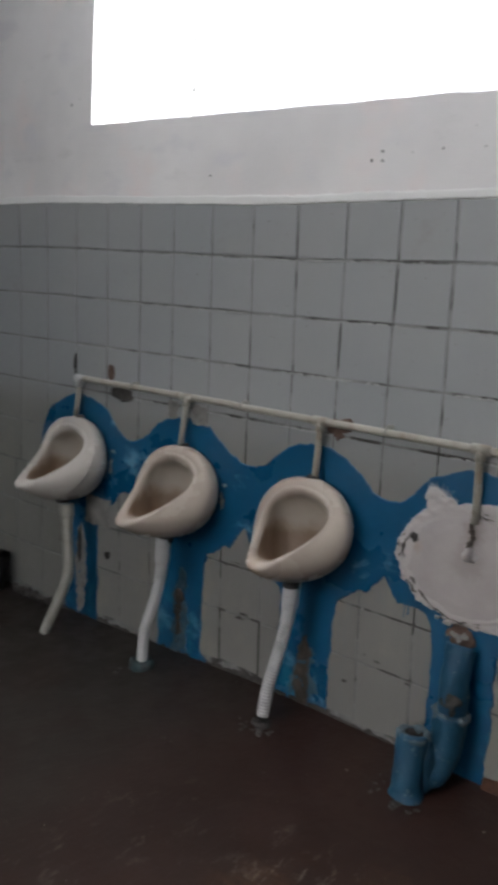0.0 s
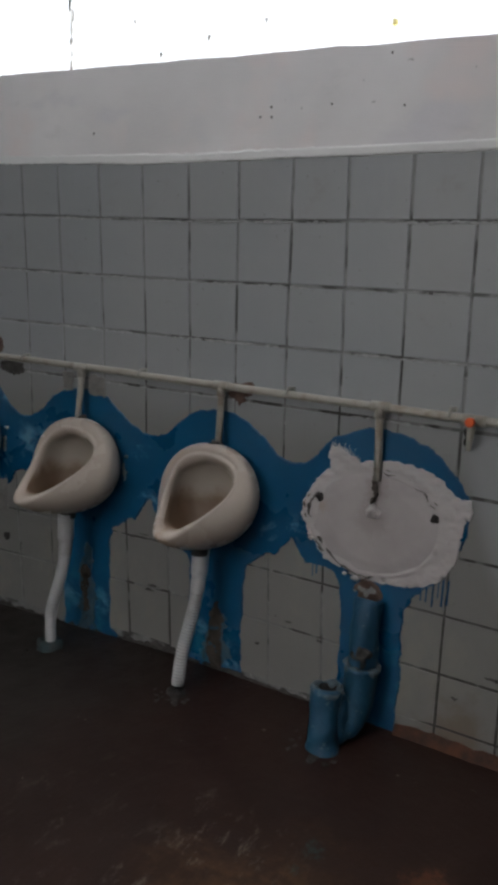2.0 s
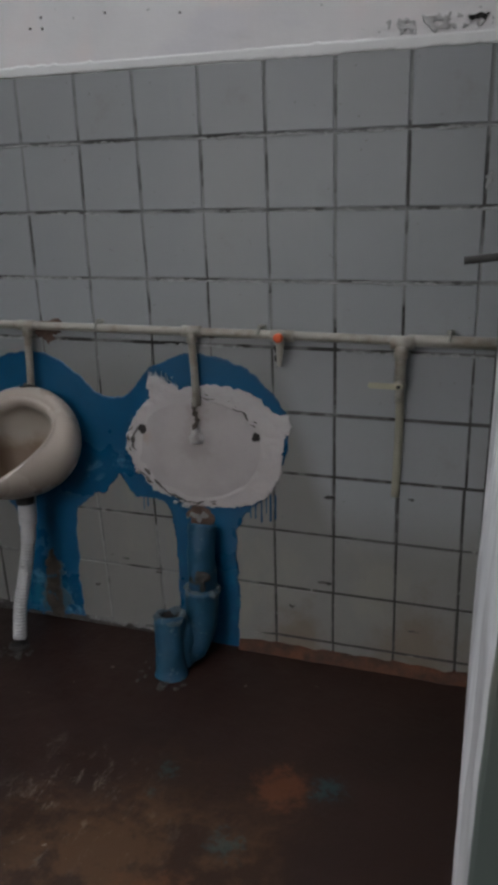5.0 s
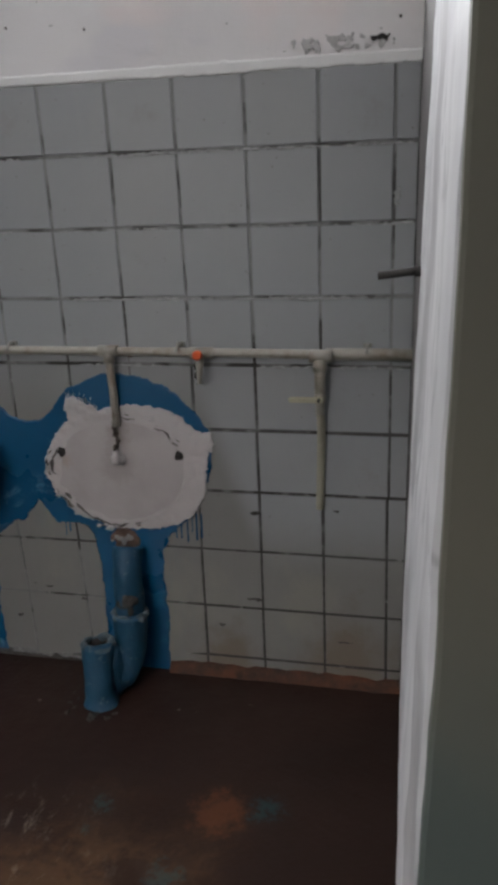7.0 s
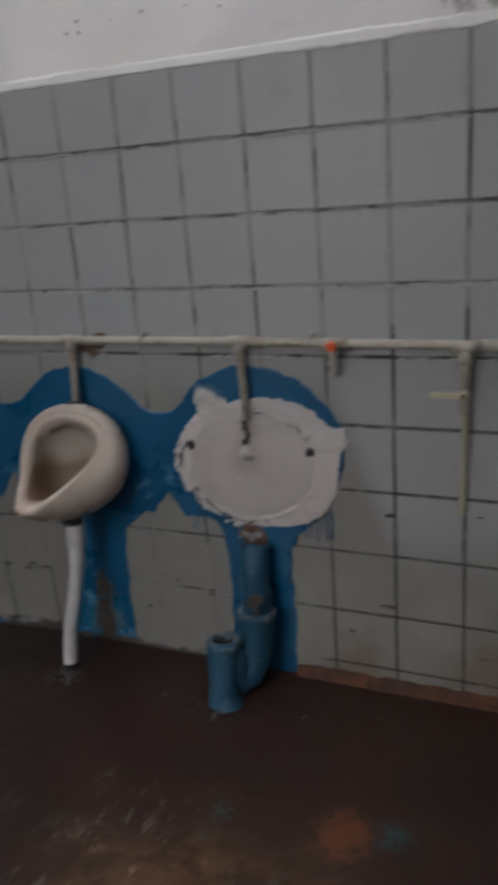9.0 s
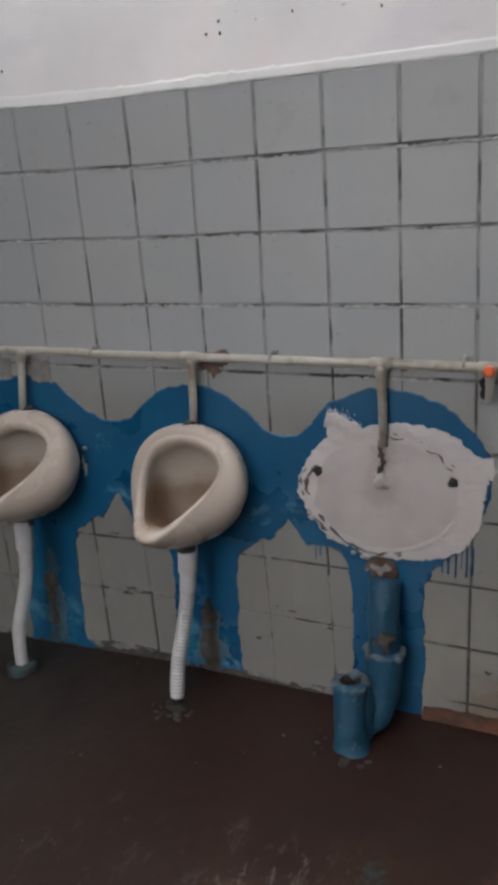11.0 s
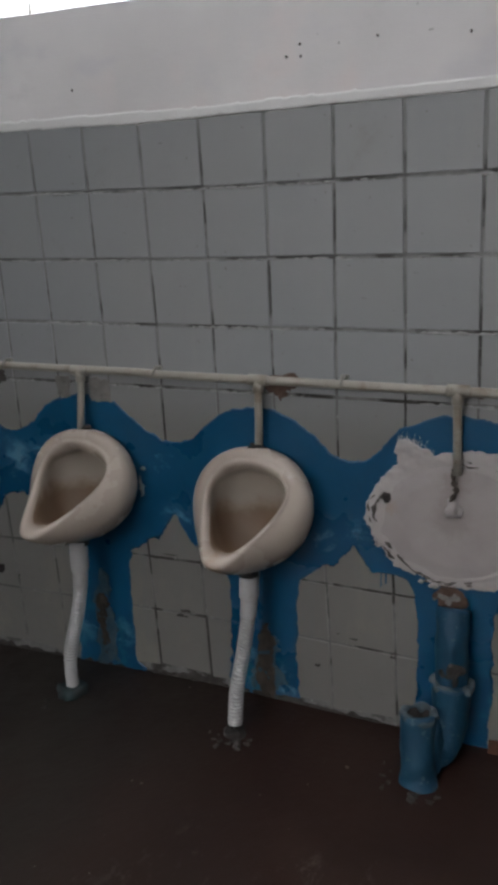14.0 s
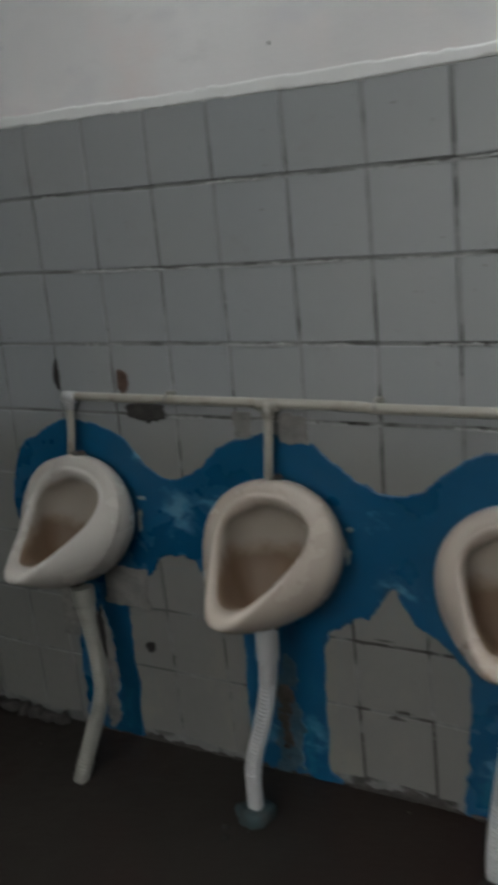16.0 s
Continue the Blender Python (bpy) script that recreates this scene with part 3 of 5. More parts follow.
def build_shell():
    def wall(name, x0, x1, y0, y1, z0, z1, mat, label):
        bm = bmesh.new()
        box(bm, x0, x1, y0, y1, z0, z1)
        return tagged(part(name, bm, mat), label, "wall", kind="structure")

    wall("wall_west", ROOM_L - 0.15, ROOM_L, REAR, 0.0, -0.3, CEIL, M_ROOM, "plain painted end wall")
    # unseen rear wall; its wide opening is added to let in fill light
    bm = bmesh.new()
    box(bm, ROOM_L, -1.7, REAR - 0.15, REAR, -0.3, CEIL)
    box(bm, 0.5, 2.5, REAR - 0.15, REAR, -0.3, CEIL)
    box(bm, -1.7, 0.5, REAR - 0.15, REAR, -0.3, 1.65)
    box(bm, -1.7, 0.5, REAR - 0.15, REAR, 2.75, CEIL)
    tagged(part("wall_south", bm, M_ROOM), "unseen plain rear wall with an opening added for fill light", "wall", kind="structure")
    wall("wall_far_east", 2.4, 2.55, REAR, -1.80, -0.3, CEIL, M_ROOM, "plain painted side wall")
    # unseen dark dado round the room, added to weaken bounce light low down
    for name, b in (("unseen_dado_south", (ROOM_L, 2.4, REAR, REAR + 0.012)), ("unseen_dado_west", (ROOM_L, ROOM_L + 0.012, REAR + 0.012, -0.012)), ("unseen_dado_east", (2.388, 2.4, REAR + 0.012, -1.81))):
        bm = bmesh.new()
        box(bm, *b, -0.2, 1.64)
        tagged(part(name, bm, M_GREENTILE), "unseen dark dado added to weaken low bounce light", "wall", kind="structure")
    bm = bmesh.new()
    box(bm, ROOM_L - 0.15, 2.55, REAR - 0.15, 0.2, CEIL, CEIL + 0.12)
    tagged(part("ceiling", bm, M_SOFFIT), "plain pale ceiling", "ceiling", kind="structure")


def corner_x(z):
    worn = 0.0013 * noise.noise(Vector((3.1, 0, z * 11))) + 0.0007 * noise.noise(Vector((7.7, 0, z * 34)))
    return float(np.interp(z, (0.9, 1.0, 1.1, 1.2, 1.3, 1.4), (1.250, 1.2515, 1.2535, 1.2557, 1.2572, 1.2580))) + worn


def build_east_wall():
    wall = thing("wall_east", "wall end with thick flaking white paint beside the tiled corner", "wall", kind="structure")

    def block(name, pts, z0, z1, mat, label):
        bm = bmesh.new()
        a = [bm.verts.new((x, y, z0)) for x, y in pts]
        b = [bm.verts.new((x, y, z1)) for x, y in pts]
        bm.faces.new(a)
        bm.faces.new(b[::-1])
        for i in range(len(pts)):
            j = (i + 1) % len(pts)
            bm.faces.new((a[i], b[i], b[j], a[j]))
        bmesh.ops.recalc_face_normals(bm, faces=bm.faces)
        return part(name, bm, mat, wall, label)

    block("masonry", [(ROOM_R + 0.0045, 0.0), (1.2725, -0.97), (1.2705, -1.85), (2.5, -1.85), (2.5, 0.0)], -0.3, CEIL, M_GREENTILE, "grey-green painted masonry")
    block("return_face", [(ROOM_R - 0.001, 0.0), (1.2690, -0.955), (1.2715, -0.955), (ROOM_R + 0.0035, 0.0)], -0.1, CEIL, M_RETURN, "dull grey paint on the narrow return")
    # white coat on the wall end: layers flaked off along slanting cracks
    bm = bmesh.new()
    ny, nz = 250, 200
    zs = np.linspace(floor_z(1.25) - 0.01, CEIL, nz)
    layers = ((-1.18, 0.75, 0.0040), (-1.40, 0.60, 0.0035), (-1.05, -0.22, 0.0040), (-1.62, 0.85, 0.0040), (-1.30, -0.65, 0.0030), (-1.10, 0.10, 0.0035), (-1.50, -0.12, 0.0030))
    grid = []
    for j in range(ny):
        t = j / (ny - 1)
        col = []
        for z in zs:
            end = -1.850 + 0.006 * noise.noise(Vector((8, z * 2.1, 2))) + 0.004 * noise.noise(Vector((8, z * 9, 2)))
            yy = -0.95 + (end + 0.95) * t
            far = float(np.interp(z, (0.0, 0.3, 0.55, 0.8, 1.0, 1.2, 1.34, 1.5, 1.65, 3.0), (1.262, 1.258, 1.2535, 1.2505, 1.2495, 1.251, 1.2565, 1.259, 1.263, 1.268)))
            near = corner_x(z)
            x = far + 0.0010 + (near - far) * t
            for k, (y0, slope, deep) in enumerate(layers):
                edge = y0 + slope * (z - 1.0) + 0.075 * noise.noise(Vector((k * 7.3, z * 1.9, 0))) + 0.015 * noise.noise(Vector((k * 7.3, z * 6, 5)))
                s = min(max((edge - yy) / 0.0035, -1), 1)
                x += (deep * 0.6 * (1 - 0.7 * t) * s) * (1 if k % 2 else -1) * (0.4 + 0.9 * noise.noise(Vector((k * 3.1, z * 2.0, 8))))
            x += 0.0014 * noise.noise(Vector((yy * 9, z * 9, 4))) + 0.0009 * noise.noise(Vector((yy * 26, z * 22, 7)))
            # upright trowel ridges, closer together towards the entrance
            run = -math.log(2.10 + yy) * 9.0
            x -= 0.0040 * t * max(0.0, noise.noise(Vector((run * 0.8 + z * 0.5, z * 1.9, 11)))) - 0.0020 * t * max(0.0, noise.noise(Vector((run * 1.8 - z * 0.8, z * 2.8, 17))) - 0.15)
            x = min(max(x, min(far, near) - 0.002), 1.2695)
            if j == 0:
                x = 1.2720
            elif j == ny - 1:
                x = 1.2700
            col.append(bm.verts.new((x, yy, z)))
        grid.append(col)
    for p, q in zip(grid, grid[1:]):
        for k in range(nz - 1):
            bm.faces.new((p[k], q[k], q[k + 1], p[k + 1])).smooth = True
    bmesh.ops.recalc_face_normals(bm, faces=bm.faces)
    part("paint_coat", bm, M_JAMB, wall, "thick flaking white paint on the wall end")
    # painted face towards the entrance, its edge following the worn corner
    bm = bmesh.new()
    cols = []
    for z in [-0.2 + 0.015 * k for k in range(220)]:
        x = corner_x(z) + 0.0006
        cols.append([bm.verts.new(c) for c in ((x, -1.8515, z), (x, -1.866, z), (x + 0.002, -1.868, z), (2.4, -1.868, z), (2.4, -1.8515, z))])
    for p, q in zip(cols, cols[1:]):
        for k in range(5):
            bm.faces.new((p[k], p[(k + 1) % 5], q[(k + 1) % 5], q[k]))
    bm.faces.new(cols[0][::-1])
    bm.faces.new(cols[-1])
    bmesh.ops.recalc_face_normals(bm, faces=bm.faces)
    part("facing", bm, M_ENTRY, wall, "dull olive paint over a grey-green dado on the entrance side")


def build_window():
    win = thing("window_1", "long bright window with dusty panes", "window", kind="structure")
    bm = bmesh.new()
    prism(bm, [(WIN_L, sill_z(WIN_L) - 0.01), (WIN_R, sill_z(WIN_R) - 0.01), (WIN_R, WIN_TOP), (WIN_L, WIN_TOP)], 0.150, 0.154)
    p = part("pane", bm, M_GLASS, win, "dusty glass")
    p.visible_shadow = False
    rng = random.Random(17)
    spots = [(-1.10 + rng.uniform(-0.006, 0.012), 2.19 + 0.045 * k, rng.uniform(0.004, 0.008), rng.uniform(0.012, 0.028)) for k in range(8)]
    spots += [(-0.66, 2.235, 0.006, 0.012), (-0.45, 2.27, 0.005, 0.010), (-0.22, 2.30, 0.005, 0.008), (0.52, 2.30, 0.006, 0.008), (-0.78, 2.36, 0.005, 0.008)]
    for k, (x, z, w, h) in enumerate(spots):
        bm = bmesh.new()
        lump(bm, (x, 0.148, z), (w, 0.003, h), k, 0.9, 2)
        part("paint_fleck", bm, M_CEMENT, win, "pale fleck of paint on the glass")
    bm = bmesh.new()
    lump(bm, (0.235, 0.148, 2.238), (0.011, 0.003, 0.012), 31, 0.9, 2)
    part("paint_fleck", bm, M_YELLOW, win, "yellowish fleck on the glass")
    tagged(win, kind="structure")


# upright joints of the painted tiles at two heights, and of the older rows below
COLS_LO = [-3.3, -3.13, -2.91, -2.69, -2.48, -2.272, -2.058, -1.845, -1.625, -1.41, -1.20, -1.006, -0.797, -0.592, -0.391, -0.197, 0.002, 0.204, 0.403, 0.602, 0.798, 0.997, 1.197, 1.257]
COLS_HI = [-3.3, -3.15, -2.93, -2.71, -2.50, -2.290, -2.076, -1.862, -1.643, -1.428, -1.217, -1.024, -0.816, -0.611, -0.408, -0.206, -0.004, 0.190, 0.393, 0.591, 0.790, 0.992, 1.194, 1.257]
COLS_OLD = [-3.3, -3.12, -2.90, -2.69, -2.49, -2.28, -2.07, -1.86, -1.70, -1.49, -1.28, -1.085, -0.875, -0.666, -0.462, -0.238, -0.016, 0.197, 0.405, 0.617, 0.812, 1.010, 1.205, 1.257]
ROWS_Z = [0.045, 0.240, 0.440, 0.639, 0.838, 1.039, 1.237, 1.438, 1.642, 1.838]


def joint_x(c, z, old):
    """Where an upright joint runs at a height; the courses lean a little."""
    if c in (0, len(COLS_LO) - 1):
        return COLS_LO[c]
    if old:
        return COLS_OLD[c] + (0.30 - z) * (0.06 if COLS_OLD[c] < 0.3 else 0.015)
    if z < 1.237:
        return COLS_LO[c] + float(np.interp(COLS_LO[c], (0.6, 0.8, 1.0), (0.024, 0.018, 0.010))) * (1.237 - z)
    return COLS_LO[c] + (COLS_HI[c] - COLS_LO[c]) * (z - 1.237) / 0.405


def tile_mesh(corners):
    """A tile with a soft edge, its face towards the room; corners from the low left, round its middle."""
    def ring(k, y):
        return [(x * k, y, z * k) for x, z in corners]
    verts = ring(1.0, 0.0) + ring(0.994, -0.0016) + ring(0.982, -0.0028)
    faces = [(r * 4 + k, r * 4 + (k + 1) % 4, r * 4 + 4 + (k + 1) % 4, r * 4 + 4 + k) for r in range(2) for k in range(4)] + [(8, 9, 10, 11)]
    me = bpy.data.meshes.new("tile")
    me.from_pydata(verts, [], faces)
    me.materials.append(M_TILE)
    return me


def build_tiles(wall):
    rng = random.Random(5)
    for r, (za, zb) in enumerate([(0.010, 0.0555)] + list(zip([0.0555] + ROWS_Z[1:], ROWS_Z[1:])), -1):
        old = r < 3
        for c in range(len(COLS_LO) - 1):
            if r < 0 and COLS_OLD[c] < 0.4:
                continue
            g, h = rng.uniform(0.0032, 0.0052), rng.uniform(0.0036, 0.0050) if old else rng.uniform(0.0042, 0.0062)
            pts = []
            for k, zz, sx, sz in ((c, za, 1, 1), (c + 1, za, -1, 1), (c + 1, zb, -1, -1), (c, zb, 1, -1)):
                x = joint_x(k, zz, old) + sx * g
                z = warp(x, zz) + sz * h
                if r == 0 and sz > 0 and x < 0.42:
                    z = floor_z(x) + 0.015 + 0.03 * rng.random()
                pts.append((x, z))
            xm, zm = sum(p[0] for p in pts) / 4, sum(p[1] for p in pts) / 4
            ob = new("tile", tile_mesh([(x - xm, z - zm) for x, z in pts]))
            ob.parent = wall
            ob.location = (xm, rng.uniform(-0.0012, 0.0004), zm)
            ob.rotation_euler = (rng.uniform(-0.003, 0.003), rng.uniform(-0.002, 0.002), rng.uniform(-0.003, 0.003))


# ---- paint and patches on the tiled wall ----
def blue_sdf(X, Z):
    d = rect(X, Z, -1.57, 0.37, 0.605, 0.845)
    k = 0.032 + 0.038 * np.clip((Z - 0.62) / 0.1, 0, 1)
    for cx, cz, r in ((-1.57, 0.715, 0.298), (-0.885, 0.70, 0.30), (-0.25, 0.70, 0.295), (0.375, 0.735, 0.280)):
        d = smin(d, circle(X, Z, cx, cz, r), k)
    for x0, x1 in ((-1.655, -1.425), (-1.01, -0.76), (-0.365, -0.115), (0.258, 0.488)):
        d = smin(d, rect(X, Z, x0 + 0.01, x1 - 0.01, -0.12, 0.52) - 0.01, 0.05)
    # the brush left steep bare wedges between the legs
    for xa, za, x0, x1 in ((-0.560, 0.592, -0.80, -0.33), (0.062, 0.580, -0.16, 0.30)):
        wedge = np.maximum(rect(X, Z, x0, x1, 0.50, 0.66), 0.6 * (za - Z - 1.30 * np.abs(X - xa)))
        d = smin(d, wedge, 0.02)
    d = smin(d, rect(X, Z, -0.80, -0.72, -0.12, -0.02), 0.06)
    d = d + 0.022 * wobble(X, Z, 9, 1) + 0.010 * wobble(X, Z, 34, 2) + 0.006 * wobble(X, Z, 90, 3)
    for x, z, w in ((0.550, 0.474, 0.003), (0.571, 0.462, 0.0025), (0.602, 0.470, 0.0035), (0.618, 0.478, 0.0025), (0.150, 0.462, 0.003), (0.165, 0.472, 0.0025), (0.535, 0.474, 0.0025), (0.588, 0.492, 0.002)):
        d = np.minimum(d, rect(X, Z, x - w, x + w, z, 0.60 if x < 0.3 else 0.56) - 0.001)
    return d


def build_paint(wall):
    sheet("blue_paint", blue_sdf, (-1.95, 0.72, -0.11, 1.06), 0.0042, -0.0062, M_BLUE, wall, "glossy blue paint daubed round the fixtures",
          relief=lambda X, Z, D: 0.0015 * wobble(X, Z, 12, 8) + 0.0008 * wobble(X, Z, 50, 9))


def crust(name, cx, cz, rx, rz, mat, parent, seed, label, y=-0.0085, rough=0.5, cell=0.005, thick=0.004):
    def sdf(X, Z):
        r = min(rx, rz)
        return (np.hypot((X - cx) / rx, (Z - cz) / rz) - 1) * r + r * rough * wobble(X, Z, 0.9 / r, seed) + r * 0.35 * wobble(X, Z, 3 / r, seed + 1)
    m = 1.7
    return sheet(name, sdf, (cx - rx * m, cx + rx * m, cz - rz * m, cz + rz * m), cell, y, mat, parent, label,
                 relief=lambda X, Z, D: thick * wobble(X, Z, 40, seed + 2) + thick * 0.6 * wobble(X, Z, 90, seed + 3))


def slab(name, x0, x1, z0, z1, mat, parent, seed, label, y=-0.0075):
    def sdf(X, Z):
        return rect(X, Z, x0, x1, z0, z1) + 0.016 * wobble(X, Z, 18, seed) + 0.010 * wobble(X, Z, 60, seed + 1)
    return sheet(name, sdf, (x0 - 0.03, x1 + 0.03, z0 - 0.03, z1 + 0.03), 0.004, y, mat, parent, label, relief=lambda X, Z, D: 0.003 * wobble(X, Z, 40, seed + 2))


def build_damage(wall):
    F = np.vectorize(floor_z)

    def gap(X, Z):
        h = 0.010 + 0.030 * wobble(X, X * 0, 7, 81) + 0.035 * np.maximum(wobble(X, X * 0, 26, 82), -0.1) + 0.014 * wobble(X, X * 0, 90, 83)
        return Z - F(X) - h * np.clip((0.25 - X) / 0.2, 0, 1)
    sheet("broken_edge", gap, (ROOM_L, 0.26, -0.13, 0.08), 0.006, -0.0072, M_DARK_CEMENT, wall, "dark ragged gap under the broken tiles")
    crust("broken_spot", -0.166, 1.070, 0.052, 0.036, M_BRICK, wall, 11, "broken brick showing beside the pipe", rough=1.0)
    crust("broken_spot", 0.402, 1.072, 0.030, 0.014, M_BRICK, wall, 61, "small broken spot beside the pipe", rough=0.8, cell=0.003)
    crust("paint_scab", 1.203, 1.506, 0.009, 0.022, M_CHALK, wall, 64, "curled pale scab of paint", y=-0.006, rough=1.2, cell=0.002, thick=0.003)
    crust("broken_spot", -1.375, 1.135, 0.024, 0.038, M_BRICK, wall, 12, "broken brick showing above the pipe")
    crust("broken_spot", -1.29, 1.045, 0.07, 0.030, M_DARK_CEMENT, wall, 13, "dark chipped tile under the pipe")
    slab("cement_patch", -1.012, -0.955, 0.985, 1.052, M_CEMENT, wall, 14, "bare grey cement beside the pipe")
    slab("cement_patch", -0.862, -0.785, 0.975, 1.05, M_CEMENT, wall, 44, "bare grey cement beside the pipe")
    crust("chip", -1.625, 1.15, 0.012, 0.05, M_DARK, wall, 15, "dark chip in the joint")
    slab("cement_patch", -1.52, -1.35, 0.405, 0.545, M_CEMENT, wall, 16, "bare grey cement under the bowl", y=-0.0105)
    slab("cement_patch", -1.715, -1.64, 0.26, 0.43, M_CEMENT, wall, 46, "bare grey cement under the bowl")
    crust("cement_patch", -1.545, 0.17, 0.042, 0.22, M_CEMENT, wall, 17, "bare cement strip behind the hose", rough=0.3)
    crust("chip", -1.555, 0.28, 0.018, 0.09, M_DARK, wall, 37, "dark hollow behind the hose", y=-0.0125)
    crust("chip", -1.362, 0.277, 0.02, 0.02, M_DARK, wall, 18, "small dark hole in a tile", y=-0.006)
    crust("pale_smear", -0.222, 0.06, 0.050, 0.13, M_SMEAR, wall, 101, "pale blue-grey paint smear", y=-0.0080, rough=1.0, thick=0.001)
    crust("pale_smear", -0.88, 0.12, 0.048, 0.16, M_SMEAR, wall, 104, "pale blue-grey paint smear", y=-0.0080, rough=1.0, thick=0.001)
    crust("bare_plaster", -0.236, 0.07, 0.034, 0.16, M_RUST, wall, 19, "crumbled brown plaster at the old drain", y=-0.0095, rough=0.6)
    crust("bare_plaster", -0.228, 0.205, 0.032, 0.035, M_RUST, wall, 39, "brown broken plaster at the old drain", y=-0.011)
    crust("bare_plaster", -0.89, 0.13, 0.024, 0.13, M_RUST, wall, 20, "crumbled brown plaster at the old drain", y=-0.0095, rough=0.9)
    crust("bare_plaster", -0.885, 0.22, 0.028, 0.03, M_RUST, wall, 40, "brown broken plaster at the old drain", y=-0.011)
    crust("bare_brick", 0.355, 0.460, 0.050, 0.036, M_BRICK, wall, 21, "broken brick under the filler", y=-0.012)
    crust("mortar_bit", 0.350, 0.462, 0.026, 0.013, M_CEMENT, wall, 27, "pale broken mortar", y=-0.016, rough=2.2, cell=0.003, thick=0.003)

    def flaking(X, Z):
        zone = np.clip(np.hypot((X - 1.03) / 0.13, (Z - 1.886) / 0.020) - 0.75, -0.2, 1)
        return 0.014 * (0.10 + 0.75 * zone - wobble(X, Z, 85, 401) - 0.7 * wobble(X, Z, 190, 402))
    sheet("peeling", flaking, (0.85, 1.22, 1.862, 1.93), 0.0017, -0.0056, M_PEEL, wall, "grey peeling plaster near the corner")
    crust("peeling", 1.148, 1.893, 0.020, 0.007, M_DARK, wall, 23, "dark crack in the plaster", y=-0.0065, rough=1.8, cell=0.0025, thick=0.001)
    crust("chip", 0.628, 1.02, 0.012, 0.035, M_DARK, wall, 26, "dark joint behind the small tap")
    for k, (x, z) in enumerate(((-0.846, 1.949), (-0.10, 1.99), (-0.139, 1.963), (-0.098, 1.961), (0.111, 1.985), (0.344, 1.966), (0.294, 2.111), (1.199, 1.938), (-1.70, 2.29))):
        crust("nail_hole", x, z, 0.0038, 0.0044, M_NAIL, wall, 50 + k, "small dark nail hole", y=-0.0065, cell=0.0022, thick=0.001)
    crng = random.Random(31)
    for k in range(22):
        x, z = crng.uniform(-1.3, 1.2), crng.choice((0.245, 0.245, 0.442, 0.60, 0.16, 0.045)) + crng.uniform(-0.03, 0.03)
        if blue_sdf(np.array([x]), np.array([z]))[0] > 0.04:
            crust("scrape", x, z, crng.uniform(0.006, 0.024), crng.uniform(0.0025, 0.006), M_DARK_CEMENT, wall, 200 + 3 * k, "small dark scrape in the tile", y=-0.0058, cell=0.003, thick=0.0005, rough=1.3)
    for k, z in enumerate((1.238, 1.438, 1.642, 1.039)):
        W = np.vectorize(lambda x: warp(x, z))

        def chalk(X, Z):
            gate = wobble(X, X * 0, 4.5, 300 + k) + 0.5 * wobble(X, X * 0, 19, 310 + k)
            return np.abs(Z - W(X) + 0.0045 + 0.004 * wobble(X, Z, 22, 320 + k)) - 0.0040 + 0.012 * np.maximum(0.10 - gate, 0) + 0.007 * wobble(X, Z, 90, 330 + k)
        sheet("chalk_line", chalk, (-1.6, 1.25, z - 0.05, z + 0.03), 0.0035, -0.0048, M_CHALK, wall, "chalky remains along the tile joint")["kind"] = "stuff"
    # broken tile edges and rubble along the foot of the wall
    rng = random.Random(8)
    bm = bmesh.new()
    x = -2.6
    while x < 0.1:
        w = rng.uniform(0.015, 0.05)
        if rng.random() < 0.15:
            lump(bm, (x, -0.004, floor_z(x) + rng.uniform(-0.004, 0.008)), (w, rng.uniform(0.006, 0.014), rng.uniform(0.006, 0.016)), x * 10, 0.8, 1)
        x += w * 1.3
    part("rubble", bm, M_DARK_CEMENT, wall, "dark crumbled mortar along the floor")["kind"] = "stuff"
    # painted skirting strip
    bm = bmesh.new()
    pts = np.linspace(0.49, ROOM_R, 30)
    ring = []
    for x in pts:
        j = 0.002 * noise.noise(Vector((x * 9, 0, 0))) + 0.0015 * noise.noise(Vector((x * 31, 0, 0)))
        z = floor_z(x)
        ring.append([bm.verts.new(c) for c in ((x, 0.0, z + 0.040 + 7 * j), (x, -0.006 + j, z + 0.037 + 7 * j), (x, -0.011 + j, z + 0.024), (x, -0.026 + 4 * j, z - 0.004))])
    for a, b in zip(ring, ring[1:]):
        for k in range(3):
            bm.faces.new((a[k], b[k], b[k + 1], a[k + 1])).smooth = True
    bmesh.ops.recalc_face_normals(bm, faces=bm.faces)
    part("skirting", bm, M_CURB, wall, "worn orange-red skirting paint at the floor")


